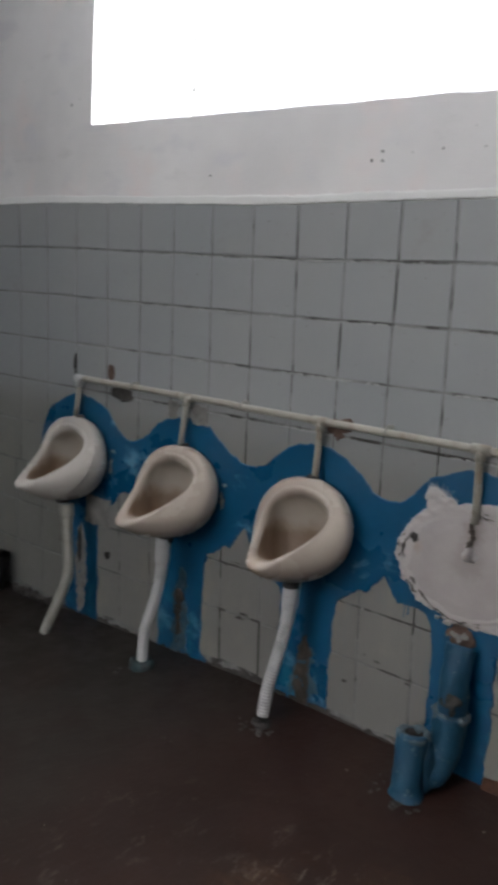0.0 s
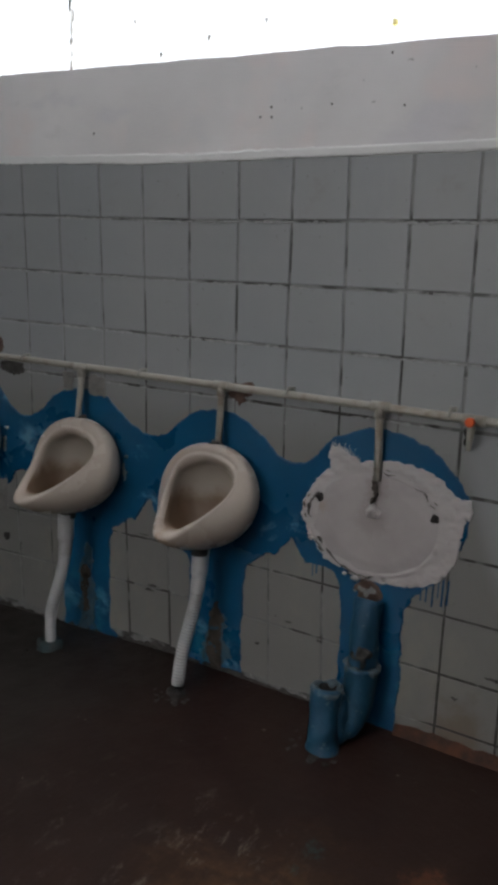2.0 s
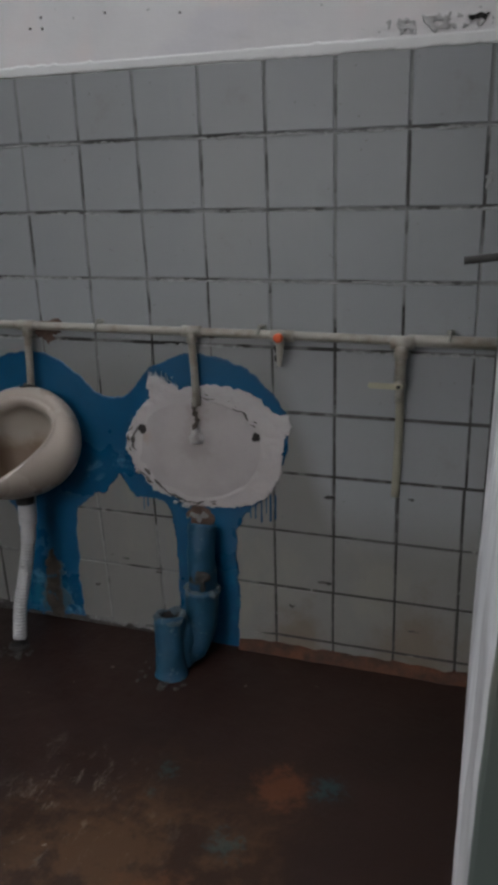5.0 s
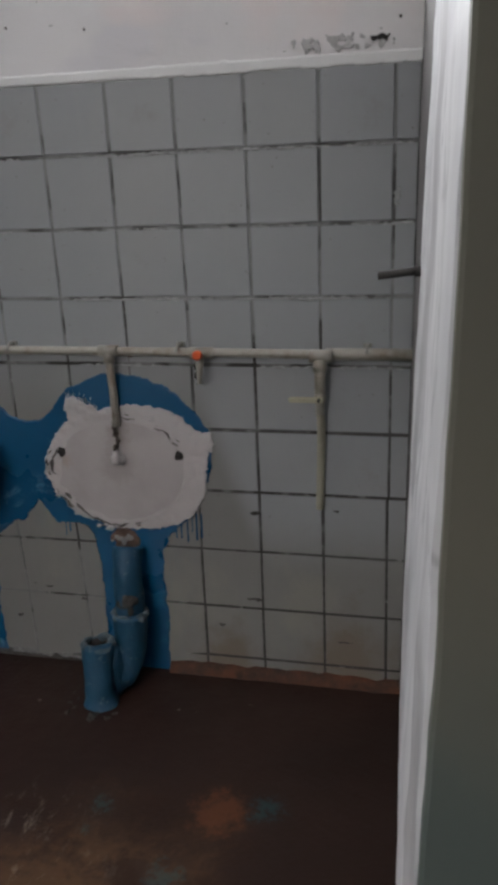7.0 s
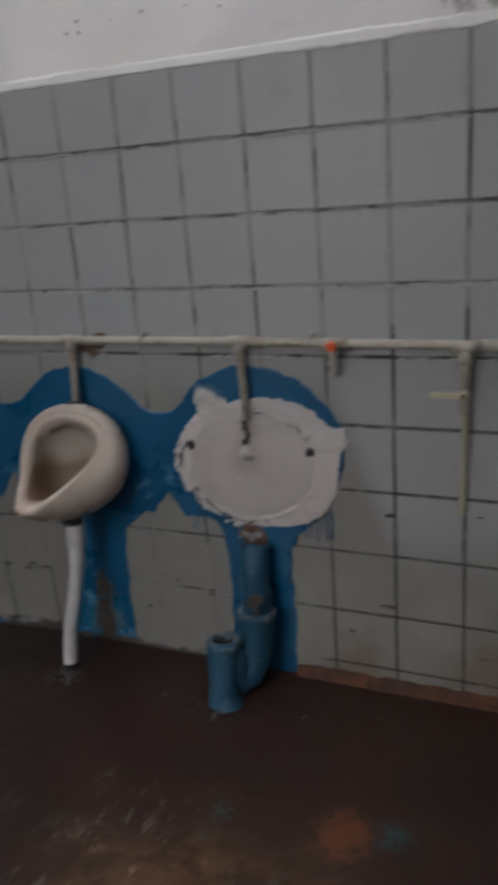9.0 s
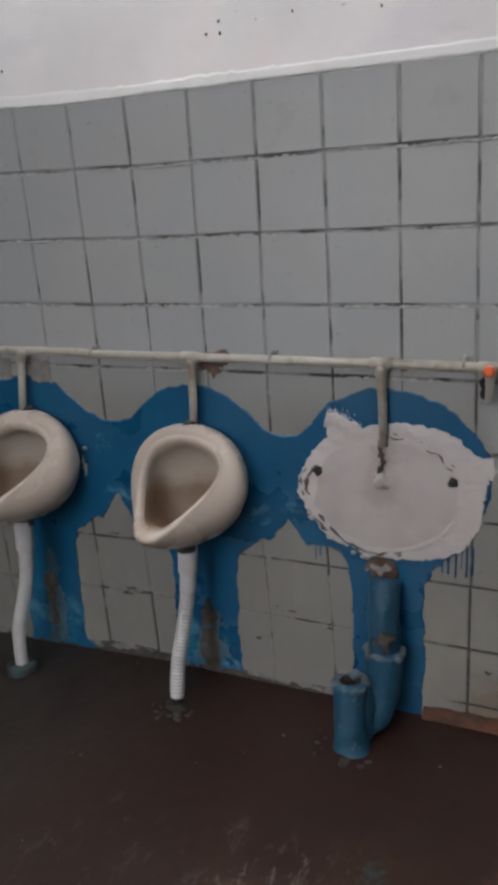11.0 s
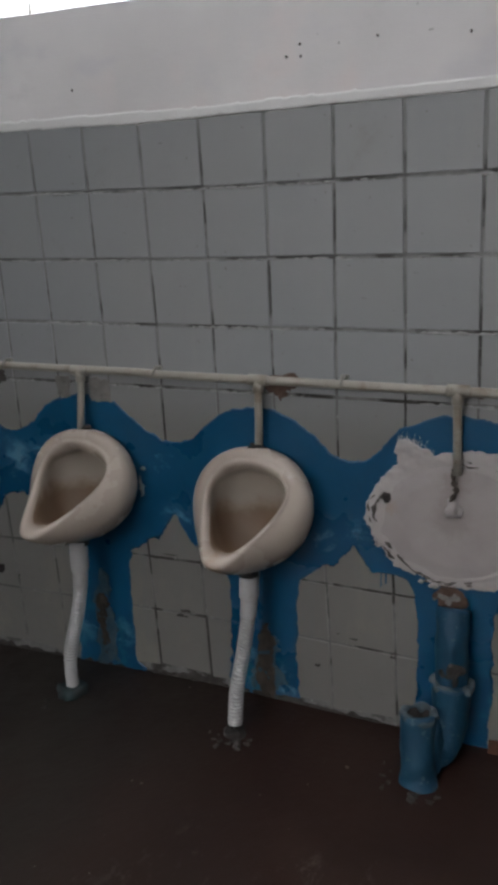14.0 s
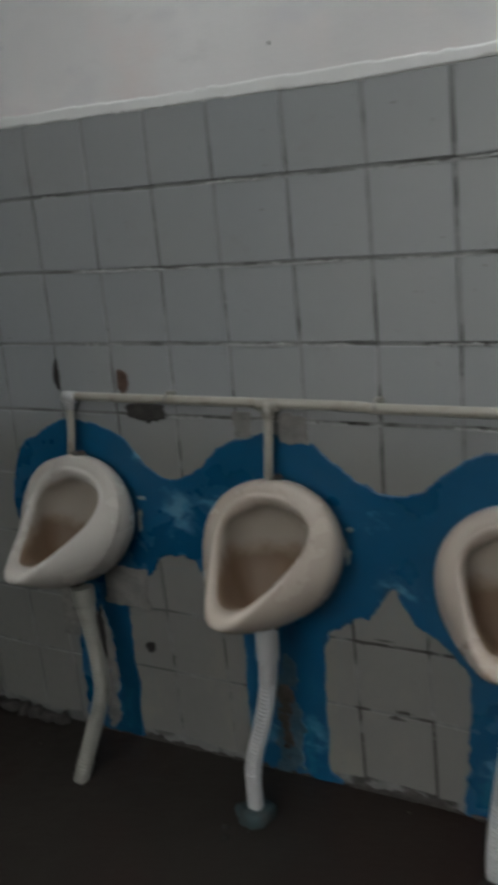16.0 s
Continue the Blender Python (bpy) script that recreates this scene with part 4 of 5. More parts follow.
# ---- fixtures ----
def ring_curves(n, depth, step):
    """Closed curves of the bowl from the wall over the rim into the basin."""
    out = []
    for k in range(n):
        a = 2 * PI * k / n
        s, sn = (1 - math.cos(a)) / 2, math.copysign(abs(math.sin(a)) ** 0.91, math.sin(a))
        tip = math.copysign(abs(math.sin(a)) ** (0.91 - 0.07 * s ** 3), math.sin(a))
        egg = math.copysign(abs(math.sin(a)) ** (1.50 - 0.74 * s), math.sin(a))
        swell = s ** 2.17
        back = Vector((0.172 * sn, 0.0, 0.864 - 0.315 * s))
        m0 = Vector((0.192 * sn, -0.04 - 0.03 * s, 0.880 - 0.350 * s))
        m1 = Vector((0.200 * sn, -0.072 - 0.064 * s, 0.8835 - 0.368 * s))
        o = Vector((0.1550 * tip * (1 - 0.436 * s ** 1.5 + 0.05 * s ** 6), -(0.090 + 0.281 * swell) * depth, 0.8540 - 0.2470 * s))
        m2 = m1.lerp(o, 0.5) + Vector((0.018 * sn, -0.004, 0.006 - 0.025 * s))
        m3 = m1.lerp(o, 0.85) + Vector((0.011 * sn, -0.004, 0.003 - 0.013 * s))
        i = Vector((0.1395 * egg * (1 - 0.52 * s ** 1.5 + 0.10 * s ** 5), -(0.090 + 0.2190 * swell) * depth, 0.8195 - 0.1830 * s))
        c = o.lerp(i, 0.45) + Vector((0, -0.013 - 0.004 * s, 0.004 + 0.009 * s))
        c0 = o.lerp(i, 0.12) + Vector((0.002 * sn, -0.009, 0.001 + 0.002 * s))
        k1 = Vector((0.144 * egg * (1 - 0.48 * s ** 1.5 + 0.10 * s ** 5), -(0.072 + 0.190 * swell) * depth, 0.813 - 0.198 * s))
        k2 = Vector((0.138 * sn * (1 - 0.25 * s), -0.052 - 0.115 * s, 0.804 - 0.252 * s))
        k3 = Vector((0.115 * sn, -0.036 - 0.055 * s, 0.78 - 0.245 * s))
        k4 = Vector((0.05 * sn, -0.030 - 0.02 * s, 0.73 - 0.13 * s))
        row = [back, m0, m1, m2, m3]
        if step:
            row[3] = m1.lerp(o, 0.36) + Vector((0.004 * sn, 0, 0.001 - 0.008 * s))
            row[4] = m1.lerp(o, 0.38) + Vector((0.020 * sn, -0.002, 0.010 - 0.026 * s))
            row.append(m1.lerp(o, 0.45) + Vector((0.021 * sn, -0.002, 0.010 - 0.026 * s)))
            row.append(m1.lerp(o, 0.92) + Vector((0.014 * sn, -0.002, 0.006 - 0.012 * s)))
        out.append(row + [o, c0, c, i, k1, k2, k3, k4])
    return out


def build_urinal(at, depth, china, label, seed, step=False, zscale=1.0, xscale=1.0, mortar=True):
    u = thing("urinal", label, "urinal", "urinals along the wall", at=(at[0], 0, 0))
    bm = bmesh.new()
    n = 40
    curves = ring_curves(n, depth, step)
    rings = len(curves[0])
    place = lambda v: Vector((v.x * xscale, v.y, at[1] + (v.z - 0.88) * zscale))
    V = [[bm.verts.new(place(curves[k][r])) for k in range(n)] for r in range(rings)]
    inside = rings - 5
    for r in range(rings - 1):
        for k in range(n):
            f = bm.faces.new((V[r][k], V[r][(k + 1) % n], V[r + 1][(k + 1) % n], V[r + 1][k]))
            f.smooth = True
            f.material_index = 1 if r >= inside else 0
    c = bm.verts.new(place(Vector((0, -0.036, 0.66))))
    for k in range(n):
        f = bm.faces.new((V[-1][k], V[-1][(k + 1) % n], c))
        f.smooth, f.material_index = True, 1
    bm.faces.new(V[0])
    bmesh.ops.recalc_face_normals(bm, faces=bm.faces)
    bowl = part("bowl", bm, [china, M_INSIDE], u)
    sub = bowl.modifiers.new("round", "SUBSURF")
    sub.levels = sub.render_levels = 1
    # flushing hole with its dark seal
    bm = bmesh.new()
    lump(bm, (0.002, -0.052, at[1] - 0.001), (0.026, 0.019, 0.011), seed, 0.8, 3)
    part("seal", bm, M_DARK_CEMENT, u, "dark crumbling seal at the inlet")
    # mortar squeezed out along the edge
    if mortar:
        crust("mortar", 0.186 * xscale, at[1] - 0.135, 0.016, 0.008, M_MORTAR, u, seed + 70, "rough whitish mortar at the wall", y=-0.009, rough=1.0, cell=0.003, thick=0.006)
        crust("mortar", 0.178 * xscale, at[1] - 0.205, 0.010, 0.034, M_MORTAR, u, seed + 74, "rough whitish mortar at the wall", y=-0.009, rough=1.0, cell=0.003, thick=0.006)
    # outlet under the bowl
    bm = bmesh.new()
    sweep(bm, [(0.003, -0.135, at[1] - 0.35), (0.003, -0.135, at[1] - 0.388)], 0.031, 18)
    part("outlet", bm, M_DARK_CEMENT, u, "dark outlet ring")
    return u


def hose(name, pts, r, sleeve, mat, label, ribs, group):
    h = thing(name, label, "waste hose", group, at=pts[0])
    o = Vector(pts[0])
    path = [p - o for p in spline(pts, 60)]
    total = sum((b - a).length for a, b in zip(path, path[1:]))
    acc, L = 0.0, []
    for a, b in zip(path, path[1:]):
        L.append(acc)
        acc += (b - a).length
    L.append(acc)
    k0 = next(i for i, l in enumerate(L) if l > sleeve)
    bm = bmesh.new()

    def rad(i):
        l = L[i + k0]
        lo, hi = ribs
        u = l / total
        on = 1.0 if lo < u < hi else 0.25
        return r * (1 + 0.12 * on * math.sin(l * 2 * PI / 0.0115))
    sweep(bm, path[k0 - 2:], lambda i: rad(i - 2 if i > 1 else 0), 18)
    part("corrugated_tube", bm, mat, h)
    bm = bmesh.new()
    cut = [p for p, l in zip(path, L) if l <= sleeve]
    n = len(cut)
    sweep(bm, cut, lambda i: r * (1.42 if i < n * 0.56 else 1.42 - 0.24 * min(1.0, (i - n * 0.56) / 4)), 18)
    part("sleeve", bm, mat, h, "smooth sleeve at the top")
    return h


def collar(at, r, h, seg, mat, label, seed, crumbs, dust=None):
    """A low broken ring of mortar round a hose end, with crumbs beside it."""
    ob = thing("floor_collar", label, "drain collar", at=at)
    bm = bmesh.new()
    sweep(bm, [(0, 0, -0.02), (0, 0, h * 0.55), (0, 0, h), (0, 0, h * 0.9)], lambda i: (r * 1.08, r * 1.03, r * 0.86, r * 0.5)[i], seg)
    jitter(bm, r * 0.40, 34, seed)
    part("ring", bm, mat, ob)
    rng = random.Random(seed)
    bm = bmesh.new()
    for k in range(crumbs):
        a, q = rng.uniform(3.0, 6.4), r * rng.uniform(0.8, 2.4)
        lump(bm, (q * math.cos(a), q * math.sin(a), 0), (rng.uniform(0.002, 0.013), rng.uniform(0.002, 0.012), rng.uniform(0.001, 0.003)), k, 1.2, 2)
    part("mortar_dust", bm, dust or M_CRUMB, ob, "grey mortar crumbs")["kind"] = "stuff"
    return ob


def build_pipes():
    p = thing("water_pipe", "cream painted water pipe with tees along the tiled wall", "pipe", at=(0, -0.03, 1.083))
    bm = bmesh.new()
    xs = np.linspace(-1.566, 1.03, 60)
    sweep(bm, [(x, 0.002 * noise.noise(Vector((x * 2, 0, 0))), 0.003 * noise.noise(Vector((x * 1.3, 4, 0))) + (0.004 if x < -0.6 else -0.004 * max(0, x))) for x in xs], 0.0135, 16)
    part("main_run", bm, M_PIPE, p)
    bm = bmesh.new()
    tube(bm, (1.02, 0, -0.004), (ROOM_R + 0.004, 0, -0.004), 0.0175)
    tube(bm, (1.015, 0, -0.004), (1.10, 0, -0.004), 0.0165)
    part("end_run", bm, M_PIPE, p)
    for x, z, foot_y in ((-1.563, 0.902 - 1.083, -0.02), (-0.885, 0.888 - 1.083, -0.03), (-0.232, 0.876 - 1.083, -0.018), (0.357, 0.855 - 1.083, 0.008)):
        bm = bmesh.new()
        sweep(bm, [(x, 0, 0), (x, 0, -0.04), (x + 0.004, foot_y * 0.5, z * 0.6), (x + 0.006 * (1 if x > -1 else 0), foot_y, z - 0.01)], 0.0125, 14)
        part("drop_pipe", bm, M_PIPE, p)
        bm = bmesh.new()
        if x > -1.5:
            tube(bm, (x - 0.030, 0, 0), (x + 0.030, 0, 0), 0.0175)
        else:
            tube(bm, (x - 0.018, 0, 0), (x + 0.03, 0, 0), 0.0185)
        tube(bm, (x, 0, 0.004), (x, 0, -0.036), 0.0170)
        part("tee_fitting", bm, M_WHITE_PVC if x < -1.5 else M_PIPE, p, "white elbow" if x < -1.5 else "")
    for x in (-1.20, -0.588, 0.033, 0.578, 1.132):
        bm = bmesh.new()
        sweep(bm, [(x, 0.03, 0.022), (x, -0.004, 0.0215), (x, -0.017, 0.012), (x, -0.0195, 0)], 0.0045, 8)
        box(bm, x - 0.012, x + 0.012, 0.012, 0.026, 0.012, 0.026, 0.002)
        part("clip", bm, M_OLD_PVC, p, "small pale pipe clip")
    # tap branch near the corner
    t = thing("wall_tap", "cream plastic tap with a lever on a short pipe", "tap", at=(1.0, -0.04, 1.06))
    bm = bmesh.new()
    tube(bm, (0, 0, 0.012), (0, 0, -0.10), 0.0160)
    tube(bm, (0, 0, 0.005), (0, 0, -0.03), 0.0205)
    tube(bm, (-0.03, 0, 0.014), (0.035, 0, 0.014), 0.0195)
    part("branch", bm, M_PIPE, t)
    bm = bmesh.new()
    lump(bm, (0, 0, -0.108), (0.019, 0.021, 0.022), 3, 0.1, 2)
    tube(bm, (0, 0, -0.10), (0, 0.004, -0.155), 0.0135)
    part("valve_body", bm, M_PIPE, t)
    bm = bmesh.new()
    box(bm, -0.088, 0.012, -0.030, -0.020, -0.117, -0.100, 0.004)
    part("lever", bm, M_LEVER, t, "pale yellowish plastic lever")
    bm = bmesh.new()
    tube(bm, (0, -0.036, -0.108), (0, -0.022, -0.108), 0.0055)
    part("screw", bm, M_IRON, t, "dark screw")
    bm = bmesh.new()
    sweep(bm, spline([(0.0, 0.012, -0.14), (0.001, 0.030, -0.24), (-0.002, 0.030, -0.46)], 8), 0.0130, 14)
    part("tail_pipe", bm, M_TAIL, t, "thin cream pipe down the wall")
    v = thing("stop_valve", "small tap with an orange cap on the pipe", "tap", at=(0.644, -0.045, 1.075))
    bm = bmesh.new()
    tube(bm, (-0.03, 0.015, 0.004), (0.04, 0.015, 0.004), 0.0175)
    sweep(bm, spline([(0, 0, 0), (0.002, -0.006, -0.035), (-0.003, 0.006, -0.085)], 8), lambda i: 0.015 - 0.0005 * i, 12)
    part("valve_body", bm, M_PIPE, v)
    bm = bmesh.new()
    sweep(bm, [(0, -0.012, 0.002), (0, -0.024, 0.002), (0, -0.028, 0.002)], lambda i: (0.0145, 0.0145, 0.010)[i], 16)
    part("cap", bm, M_ORANGE, v, "orange plastic cap")
    bm = bmesh.new()
    sweep(bm, [(1.2705, -1.0, 1.363), (1.195, -1.005, 1.354)], 0.0060, 10)
    rod = part("iron_rod", bm, M_IRON)
    tagged(rod, "dark iron rod stub sticking out of the wall end", "rod")
    bm = bmesh.new()
    sweep(bm, [(1.262, -1.0, 1.3615), (1.2480, -1.0015, 1.360)], 0.0080, 10)
    part("sleeve", bm, M_IRON, rod, "paint-smeared base")


def build_filler_patch():
    """The place of the missing fixture: white filler and old plaster."""
    f = thing("filler_patch", "white plaster patch with two holes where a urinal is missing", "wall patch", at=(0, 0, 0))

    def sdf(X, Z):
        d = (np.hypot((X - 0.375) / 0.268, (Z - 0.700) / 0.205) - 1) * 0.21
        d = smin(d, (np.hypot((X - 0.440) / 0.208, (Z - 0.732) / 0.180) - 1) * 0.19, 0.015)
        d = smin(d, (np.hypot((X - 0.452) / 0.195, (Z - 0.662) / 0.155) - 1) * 0.17, 0.02)
        d = smin(d, rect(X, Z, 0.600, 0.664, 0.765, 0.832), 0.03)
        d = smin(d, rect(X, Z, 0.188, 0.285, 0.86, 0.912), 0.02)
        d = d + 0.016 * wobble(X, Z, 14, 31) + 0.010 * wobble(X, Z, 42, 32) + 0.007 * wobble(X, Z, 110, 38)
        crest = 0.953 - 5.5 * (np.clip(X - 0.195, 0, 1)) ** 2
        d = np.minimum(d, np.maximum(rect(X, Z, 0.190, 0.292, 0.86, 0.96), Z - crest + 0.022))
        for q in range(15):
            x = 0.188 + 0.0075 * q
            tip = 0.957 - 5.5 * max(0, x - 0.195) ** 2 + 0.009 * math.sin(q * 2.4)
            d = np.minimum(d, np.maximum(np.abs(X - x - 0.15 * (Z - 0.9)) - 0.085 * (tip - Z), 0.885 - Z))
        return d

    def relief(X, Z, D):
        inner = (np.hypot((X - 0.362) / 0.225, (Z - 0.695) / 0.178) - 1) * 0.2
        ridge = np.exp(-((inner + 0.004) / 0.014) ** 2)
        h = 0.0035 * ridge * (0.5 + 1.6 * wobble(X, Z, 25, 33)) + 0.0020 * np.clip(-D / 0.02, 0, 1)
        outer = np.clip(inner / 0.02, 0, 1)
        h += outer * (0.002 + 0.0050 * wobble(X, Z, 30, 34) + 0.0034 * wobble(X, Z, 80, 35))
        h += 0.0010 * wobble(X, Z, 12, 36)
        low_right = np.clip((X - 0.37) / 0.05, 0, 1) * np.clip((0.74 - Z) / 0.05, 0, 1)
        h += 0.005 * low_right * np.exp(-((inner + 0.006 + 0.012 * wobble(X, Z, 16, 39)) / 0.007) ** 2) * (0.7 + 1.2 * wobble(X, Z, 40, 40))
        groove = np.exp(-((X - 0.362 - 0.02 * wobble(X, Z, 20, 37)) / 0.012) ** 2) * np.clip((Z - 0.775) / 0.03, 0, 1) * np.clip((0.88 - Z) / 0.02, 0, 1)
        h -= 0.010 * groove
        for hx, hz in ((0.163, 0.752), (0.557, 0.752)):
            h -= 0.020 * np.clip((0.013 - np.hypot(X - hx, Z - hz)) / 0.004, 0, 1)
        return h

    sheet("plaster_disc", sdf, (0.02, 0.74, 0.40, 1.0), 0.0030, -0.0085, M_PATCH, f, relief=relief)
    for x, z in ((0.163, 0.752), (0.557, 0.752)):
        bm = bmesh.new()
        lump(bm, (x, -0.0125, z), (0.0140, 0.0045, 0.0150), x * 9, 0.5, 3)
        part("screw_hole", bm, M_DARK, f, "dark ragged screw hole")
    rng = random.Random(4)

    def oval(X, Z):
        return (np.hypot((X - 0.362) / 0.228, (Z - 0.695) / 0.181) - 1) * 0.2

    def torn(X, Z):
        A = np.mod(np.arctan2((Z - 0.695) / 0.181, (X - 0.362) / 0.228), 2 * PI)
        low = np.clip((A - 2.5) / 0.3, 0, 1) * np.clip((5.25 - A) / 0.3, 0, 1)
        # upper arc: the rim's shadow line, drawn in the same dark colour
        rim_shadow = 0.7 * np.clip((A - 0.35) / 0.3, 0, 1) * np.clip((1.9 - A) / 0.3, 0, 1)
        w = 0.0050 * np.maximum(low, rim_shadow) * (0.36 + 2.1 * wobble(X, Z, 55, 93)) - 0.0008
        base = oval(X, Z) + 0.016 * wobble(X, Z, 14, 91) + 0.012 * wobble(X, Z, 50, 92)
        return np.minimum(np.abs(base), np.abs(base - 0.012 + 0.01 * wobble(X, Z, 20, 95)) + 0.0012) - w
    sheet("torn_edge", torn, (0.10, 0.64, 0.47, 0.92), 0.0022, -0.0180, M_TORN, f, "dark torn edge and painted upper rim shadow round the old fixture")["kind"] = "stuff"
    sheet("inner_disc", lambda X, Z: oval(X, Z) + 0.004 + 0.020 * wobble(X, Z, 18, 94) + 0.010 * wobble(X, Z, 55, 97), (0.10, 0.64, 0.47, 0.92), 0.005, -0.0080, M_DISC, f, "smooth greyish filler disc",
          relief=lambda X, Z, D: 0.0085 * np.clip(-D / 0.05, 0, 1) ** 0.7 - 0.003 * np.exp(-((np.hypot(X - 0.352, Z - 0.70)) / 0.07) ** 2) + 0.002 * wobble(X, Z, 9, 95)
          - 0.003 * np.exp(-((X - 0.362) / 0.016) ** 2) * np.clip((Z - 0.72) / 0.04, 0, 1))
    bm = bmesh.new()
    lump(bm, (0.357, -0.024, 0.742), (0.020, 0.008, 0.026), 3, 0.9, 3)
    jitter(bm, 0.010, 45, 3)
    part("filler_lump", bm, M_PATCH, f, "lump of white filler")
    bm = bmesh.new()
    sweep(bm, spline([(0.357, -0.02, 0.862), (0.352, -0.0215, 0.83), (0.362, -0.022, 0.80), (0.350, -0.024, 0.765)], 6), lambda i: 0.006 + 0.003 * math.sin(i * 1.7), 8)
    jitter(bm, 0.006, 60, 5)
    part("torn_groove", bm, M_RUST, f, "grey-brown torn groove under the pipe")
    for k in range(7):
        bm = bmesh.new()
        a = rng.uniform(3.3, 4.6)
        lump(bm, (0.362 + 0.245 * math.cos(a), -0.016, 0.69 + 0.198 * math.sin(a)), (rng.uniform(0.006, 0.015), 0.003, rng.uniform(0.004, 0.009)), k, 1.2, 2)
        part("flake", bm, M_PATCH, f, "loose white flake")


def build_old_drain():
    """Blue daubed drain: upright pipe, sleeve and open stub."""
    d = thing("old_drain", "blue-painted old waste pipe with an open stub on the floor", "drain pipe", at=(0.375, -0.06, 0))
    fz = floor_z(0.37)
    bm = bmesh.new()
    sweep(bm, spline([(0, 0.030, 0.442), (0.001, 0.006, 0.38), (0.004, -0.003, 0.27), (0.004, -0.01, 0.16)], 5), 0.047, 22)
    jitter(bm, 0.006, 22, 1)
    part("upright_pipe", bm, M_BLUE_PIPE, d)
    bm = bmesh.new()
    path = spline([(0.012, -0.022, 0.232), (0.012, -0.03, 0.17), (0.008, -0.042, 0.10), (-0.004, -0.062, 0.045), (-0.03, -0.095, 0.028), (-0.05, -0.125, 0.022)], 5)
    sweep(bm, path, lambda i: 0.057 - 0.0006 * i, 22)
    jitter(bm, 0.006, 20, 2)
    part("sleeve", bm, M_BLUE_PIPE, d, "wider blue sleeve bending to the stub")
    bm = bmesh.new()
    sweep(bm, [(0.011 + 0.052 * math.cos(a), -0.020 + 0.052 * math.sin(a), 0.231 + 0.003 * math.sin(3 * a)) for a in np.linspace(0, 2 * PI, 49)], lambda i: 0.0105 + 0.003 * math.sin(i * 0.9), 8)
    jitter(bm, 0.013, 42, 11)
    part("collar", bm, M_RIM, d, "lumpy grey-blue mortar collar")
    bm = bmesh.new()
    top = Vector((-0.063, -0.125, 0.178))
    rings = sweep(bm, spline([(-0.050, -0.160, fz - 0.005), (-0.055, -0.155, 0.03), (-0.06, -0.14, 0.10), top], 4), lambda i: (0.058, 0.055, 0.052, 0.051, 0.05, 0.0495, 0.049, 0.049, 0.049, 0.049, 0.05, 0.05, 0.05)[i], 22, caps=False)
    jitter(bm, 0.007, 22, 3)
    inner = [bm.verts.new(top + (v.co - top) * 0.74 + Vector((0, 0, 0.002))) for v in rings[-1]]
    deep = [bm.verts.new(v.co + Vector((0.002, -0.01, -0.10))) for v in inner]
    n = len(inner)
    for a, b in ((rings[-1], inner), (inner, deep)):
        for k in range(n):
            bm.faces.new((a[k], a[(k + 1) % n], b[(k + 1) % n], b[k])).smooth = True
    bm.faces.new(deep)
    for v in deep:
        for q in v.link_faces:
            q.material_index = 1
    part("stub", bm, [M_BLUE_PIPE, M_DARK], d, "open blue stub")
    bm = bmesh.new()
    sweep(bm, [(-0.063 + 0.044 * math.cos(a), -0.125 + 0.044 * math.sin(a), 0.174 + 0.005 * math.sin(2 * a)) for a in np.linspace(0, 2 * PI, 45)], lambda i: 0.0095 + 0.003 * math.sin(i * 0.7), 8)
    jitter(bm, 0.011, 48, 12)
    part("broken_rim", bm, M_RIM, d, "grey broken rim")
    bm = bmesh.new()
    lump(bm, (-0.03, -0.085, 0.05), (0.045, 0.065, 0.085), 7, 0.3, 3)
    part("joint_filler", bm, M_BLUE_PIPE, d, "blue-daubed mortar between the pipes")
    bm = bmesh.new()
    lump(bm, (0.012, -0.040, 0.275), (0.026, 0.014, 0.032), 9, 0.8, 3)
    part("bare_spot", bm, M_CRUMB, d, "bare grey spot")
    rng = random.Random(6)
    bm = bmesh.new()
    for k in range(16):
        a = rng.uniform(2.4, 6.0)
        r = rng.uniform(0.05, 0.11)
        lump(bm, (-0.052 + r * math.cos(a), -0.16 + r * math.sin(a), fz + 0.002), (rng.uniform(0.002, 0.013), rng.uniform(0.002, 0.012), rng.uniform(0.001, 0.003)), k, 1.2, 2)
    part("mortar_dust", bm, M_CRUMB, d, "grey mortar crumbs")["kind"] = "stuff"


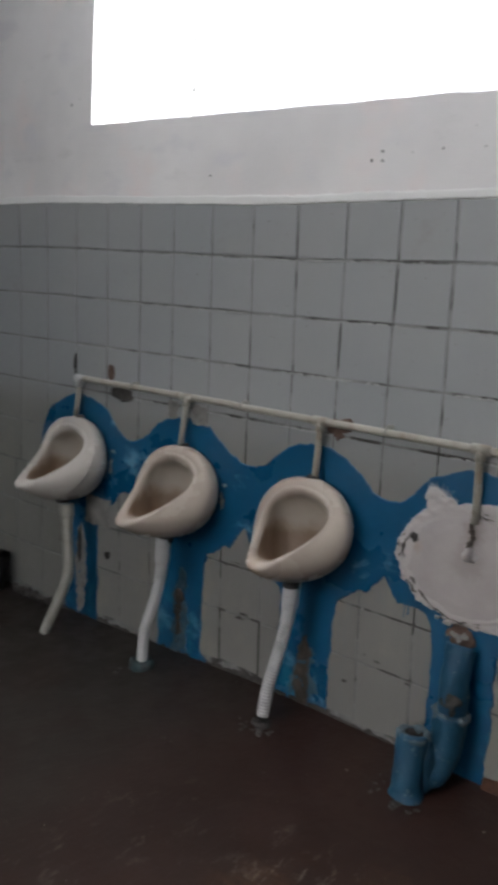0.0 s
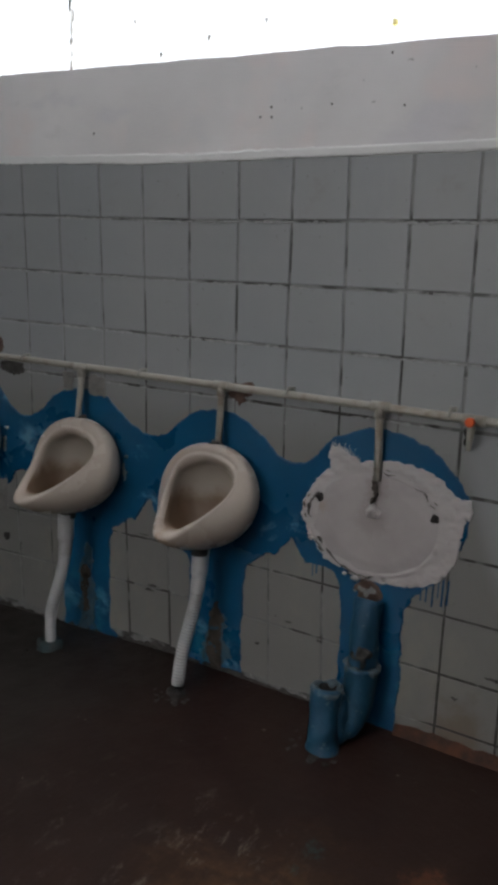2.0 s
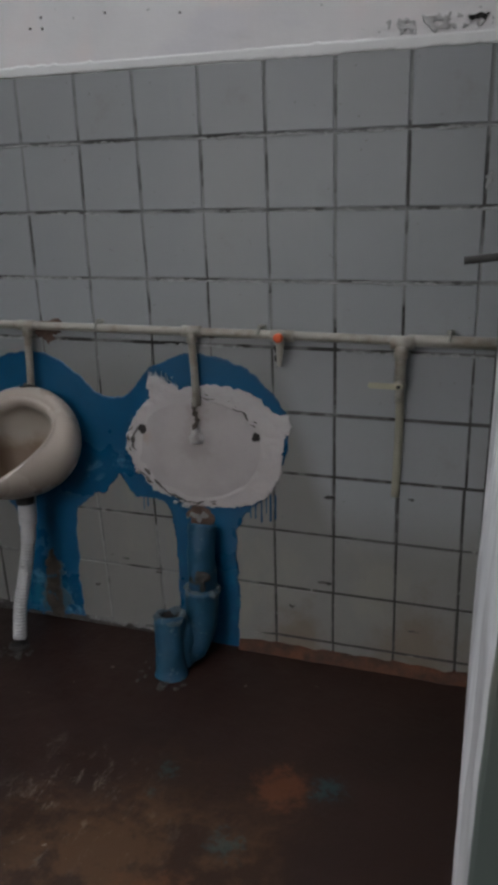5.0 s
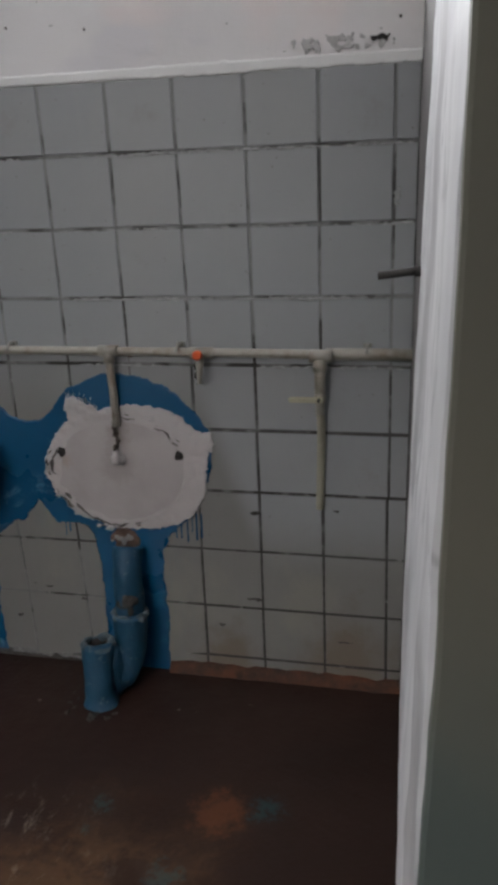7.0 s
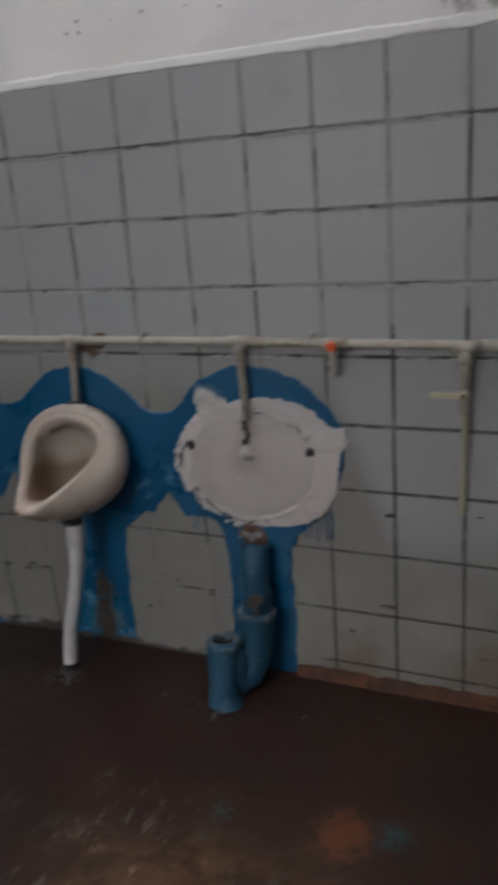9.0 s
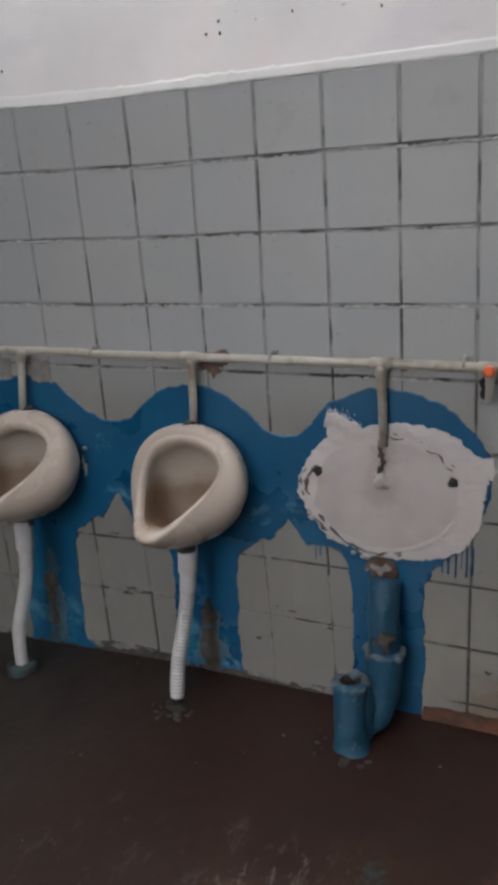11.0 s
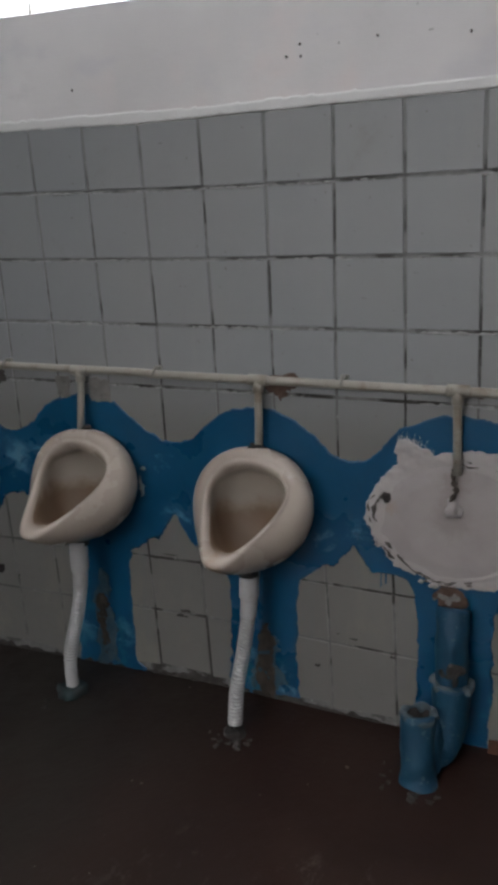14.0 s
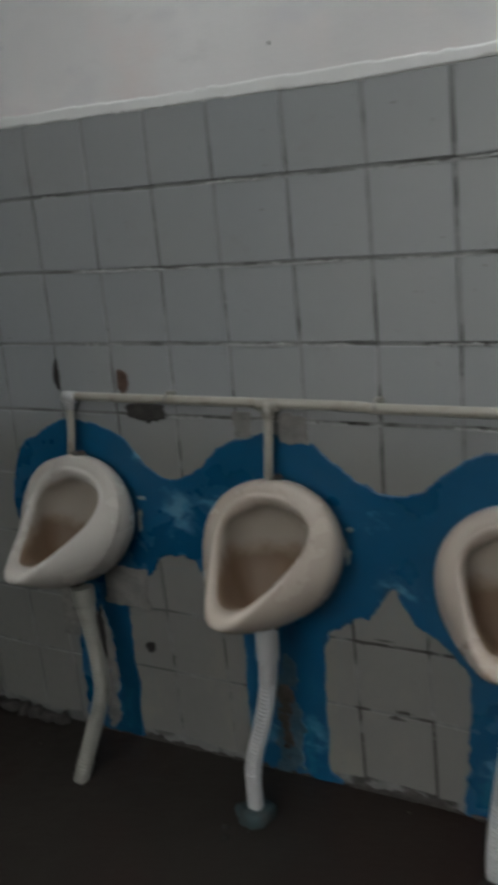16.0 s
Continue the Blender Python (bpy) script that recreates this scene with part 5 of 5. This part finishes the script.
def build_bucket():
    b = thing("bucket", "small black plastic bucket standing by the wall", "bucket", at=(-2.13, -0.115, floor_z(-2.13)))
    bm = bmesh.new()
    rings = sweep(bm, [(0, 0, 0.0), (0, 0, 0.09), (0, 0, 0.18), (0, 0, 0.188), (0, 0, 0.188), (0, 0, 0.02)], lambda i: (0.062, 0.074, 0.086, 0.091, 0.084, 0.06)[i], 24)
    part("pail", bm, M_BUCKET, b)
    bm = bmesh.new()
    sweep(bm, [(-0.088 * math.cos(a), 0.03 * math.sin(a) - 0.01, 0.18 + 0.045 * math.sin(a)) for a in np.linspace(0, PI, 14)], 0.003, 8)
    part("handle", bm, M_BUCKET, b)
    rng = random.Random(2)
    for k in range(5):
        bm = bmesh.new()
        lump(bm, (0, 0, 0), (rng.uniform(0.02, 0.045), rng.uniform(0.02, 0.03), rng.uniform(0.015, 0.03)), k, 0.7, 2)
        x = -2.0 + 0.06 * k
        ob = part("mortar_clod", bm, M_DARK_CEMENT)
        ob.location = (x, -0.03, floor_z(x) + 0.012)
        tagged(ob, "dark clod of old mortar at the wall", "rubble", "clods along the wall")


build_floor()
WALL = build_walls()
build_shell()
build_east_wall()
build_window()
build_urinal((-1.533, 0.910), 1.03, M_CHINA_WHITE, "white china wall urinal with a stepped rim", 1, step=True, zscale=1.055)
build_urinal((-0.866, 0.8886), 1.057, M_CHINA, "cream china wall urinal with a stained bowl", 2, zscale=1.015, xscale=1.025)
build_urinal((-0.235, 0.880), 1.0, M_CHINA, "cream china wall urinal, brown stain in the bowl", 3, mortar=False)
build_filler_patch()
build_old_drain()
build_pipes()
hose("waste_hose", [(-1.490, -0.145, 0.52), (-1.472, -0.15, 0.38), (-1.445, -0.16, 0.25), (-1.440, -0.175, 0.17), (-1.458, -0.22, 0.05), (-1.478, -0.262, floor_z(-1.48))], 0.024, 0.09, M_OLD_PVC,
     "dull grey plastic waste hose ending on the floor", (0.9, 0.95), "waste hoses")
hose("waste_hose", [(-0.866, -0.142, 0.515), (-0.866, -0.150, 0.36), (-0.878, -0.165, 0.25), (-0.903, -0.185, 0.13), (-0.905, -0.195, 0.06), (-0.896, -0.205, -0.03)], 0.0218, 0.170, M_WHITE_PVC,
     "white corrugated plastic waste hose in a floor collar", (0.30, 0.80), "waste hoses")
hose("waste_hose", [(-0.234, -0.122, 0.512), (-0.238, -0.132, 0.36), (-0.248, -0.155, 0.24), (-0.258, -0.19, 0.12), (-0.256, -0.215, 0.01)], 0.0220, 0.165, M_WHITE_PVC,
     "white corrugated plastic waste hose hanging above the drain", (0.26, 0.98), "waste hoses")
collar((-0.895, -0.21, floor_z(-0.9)), 0.050, 0.030, 12, M_COLLAR, "blue-grey mortar collar round the hose on the floor", 4, 5)
collar((-0.250, -0.228, floor_z(-0.24)), 0.034, 0.010, 11, M_DARK, "dark broken drain mouth with pale crumbs on the floor", 6, 18, M_PALE_CRUMB)
build_bucket()
build_paint(WALL)
build_damage(WALL)
build_tiles(WALL)
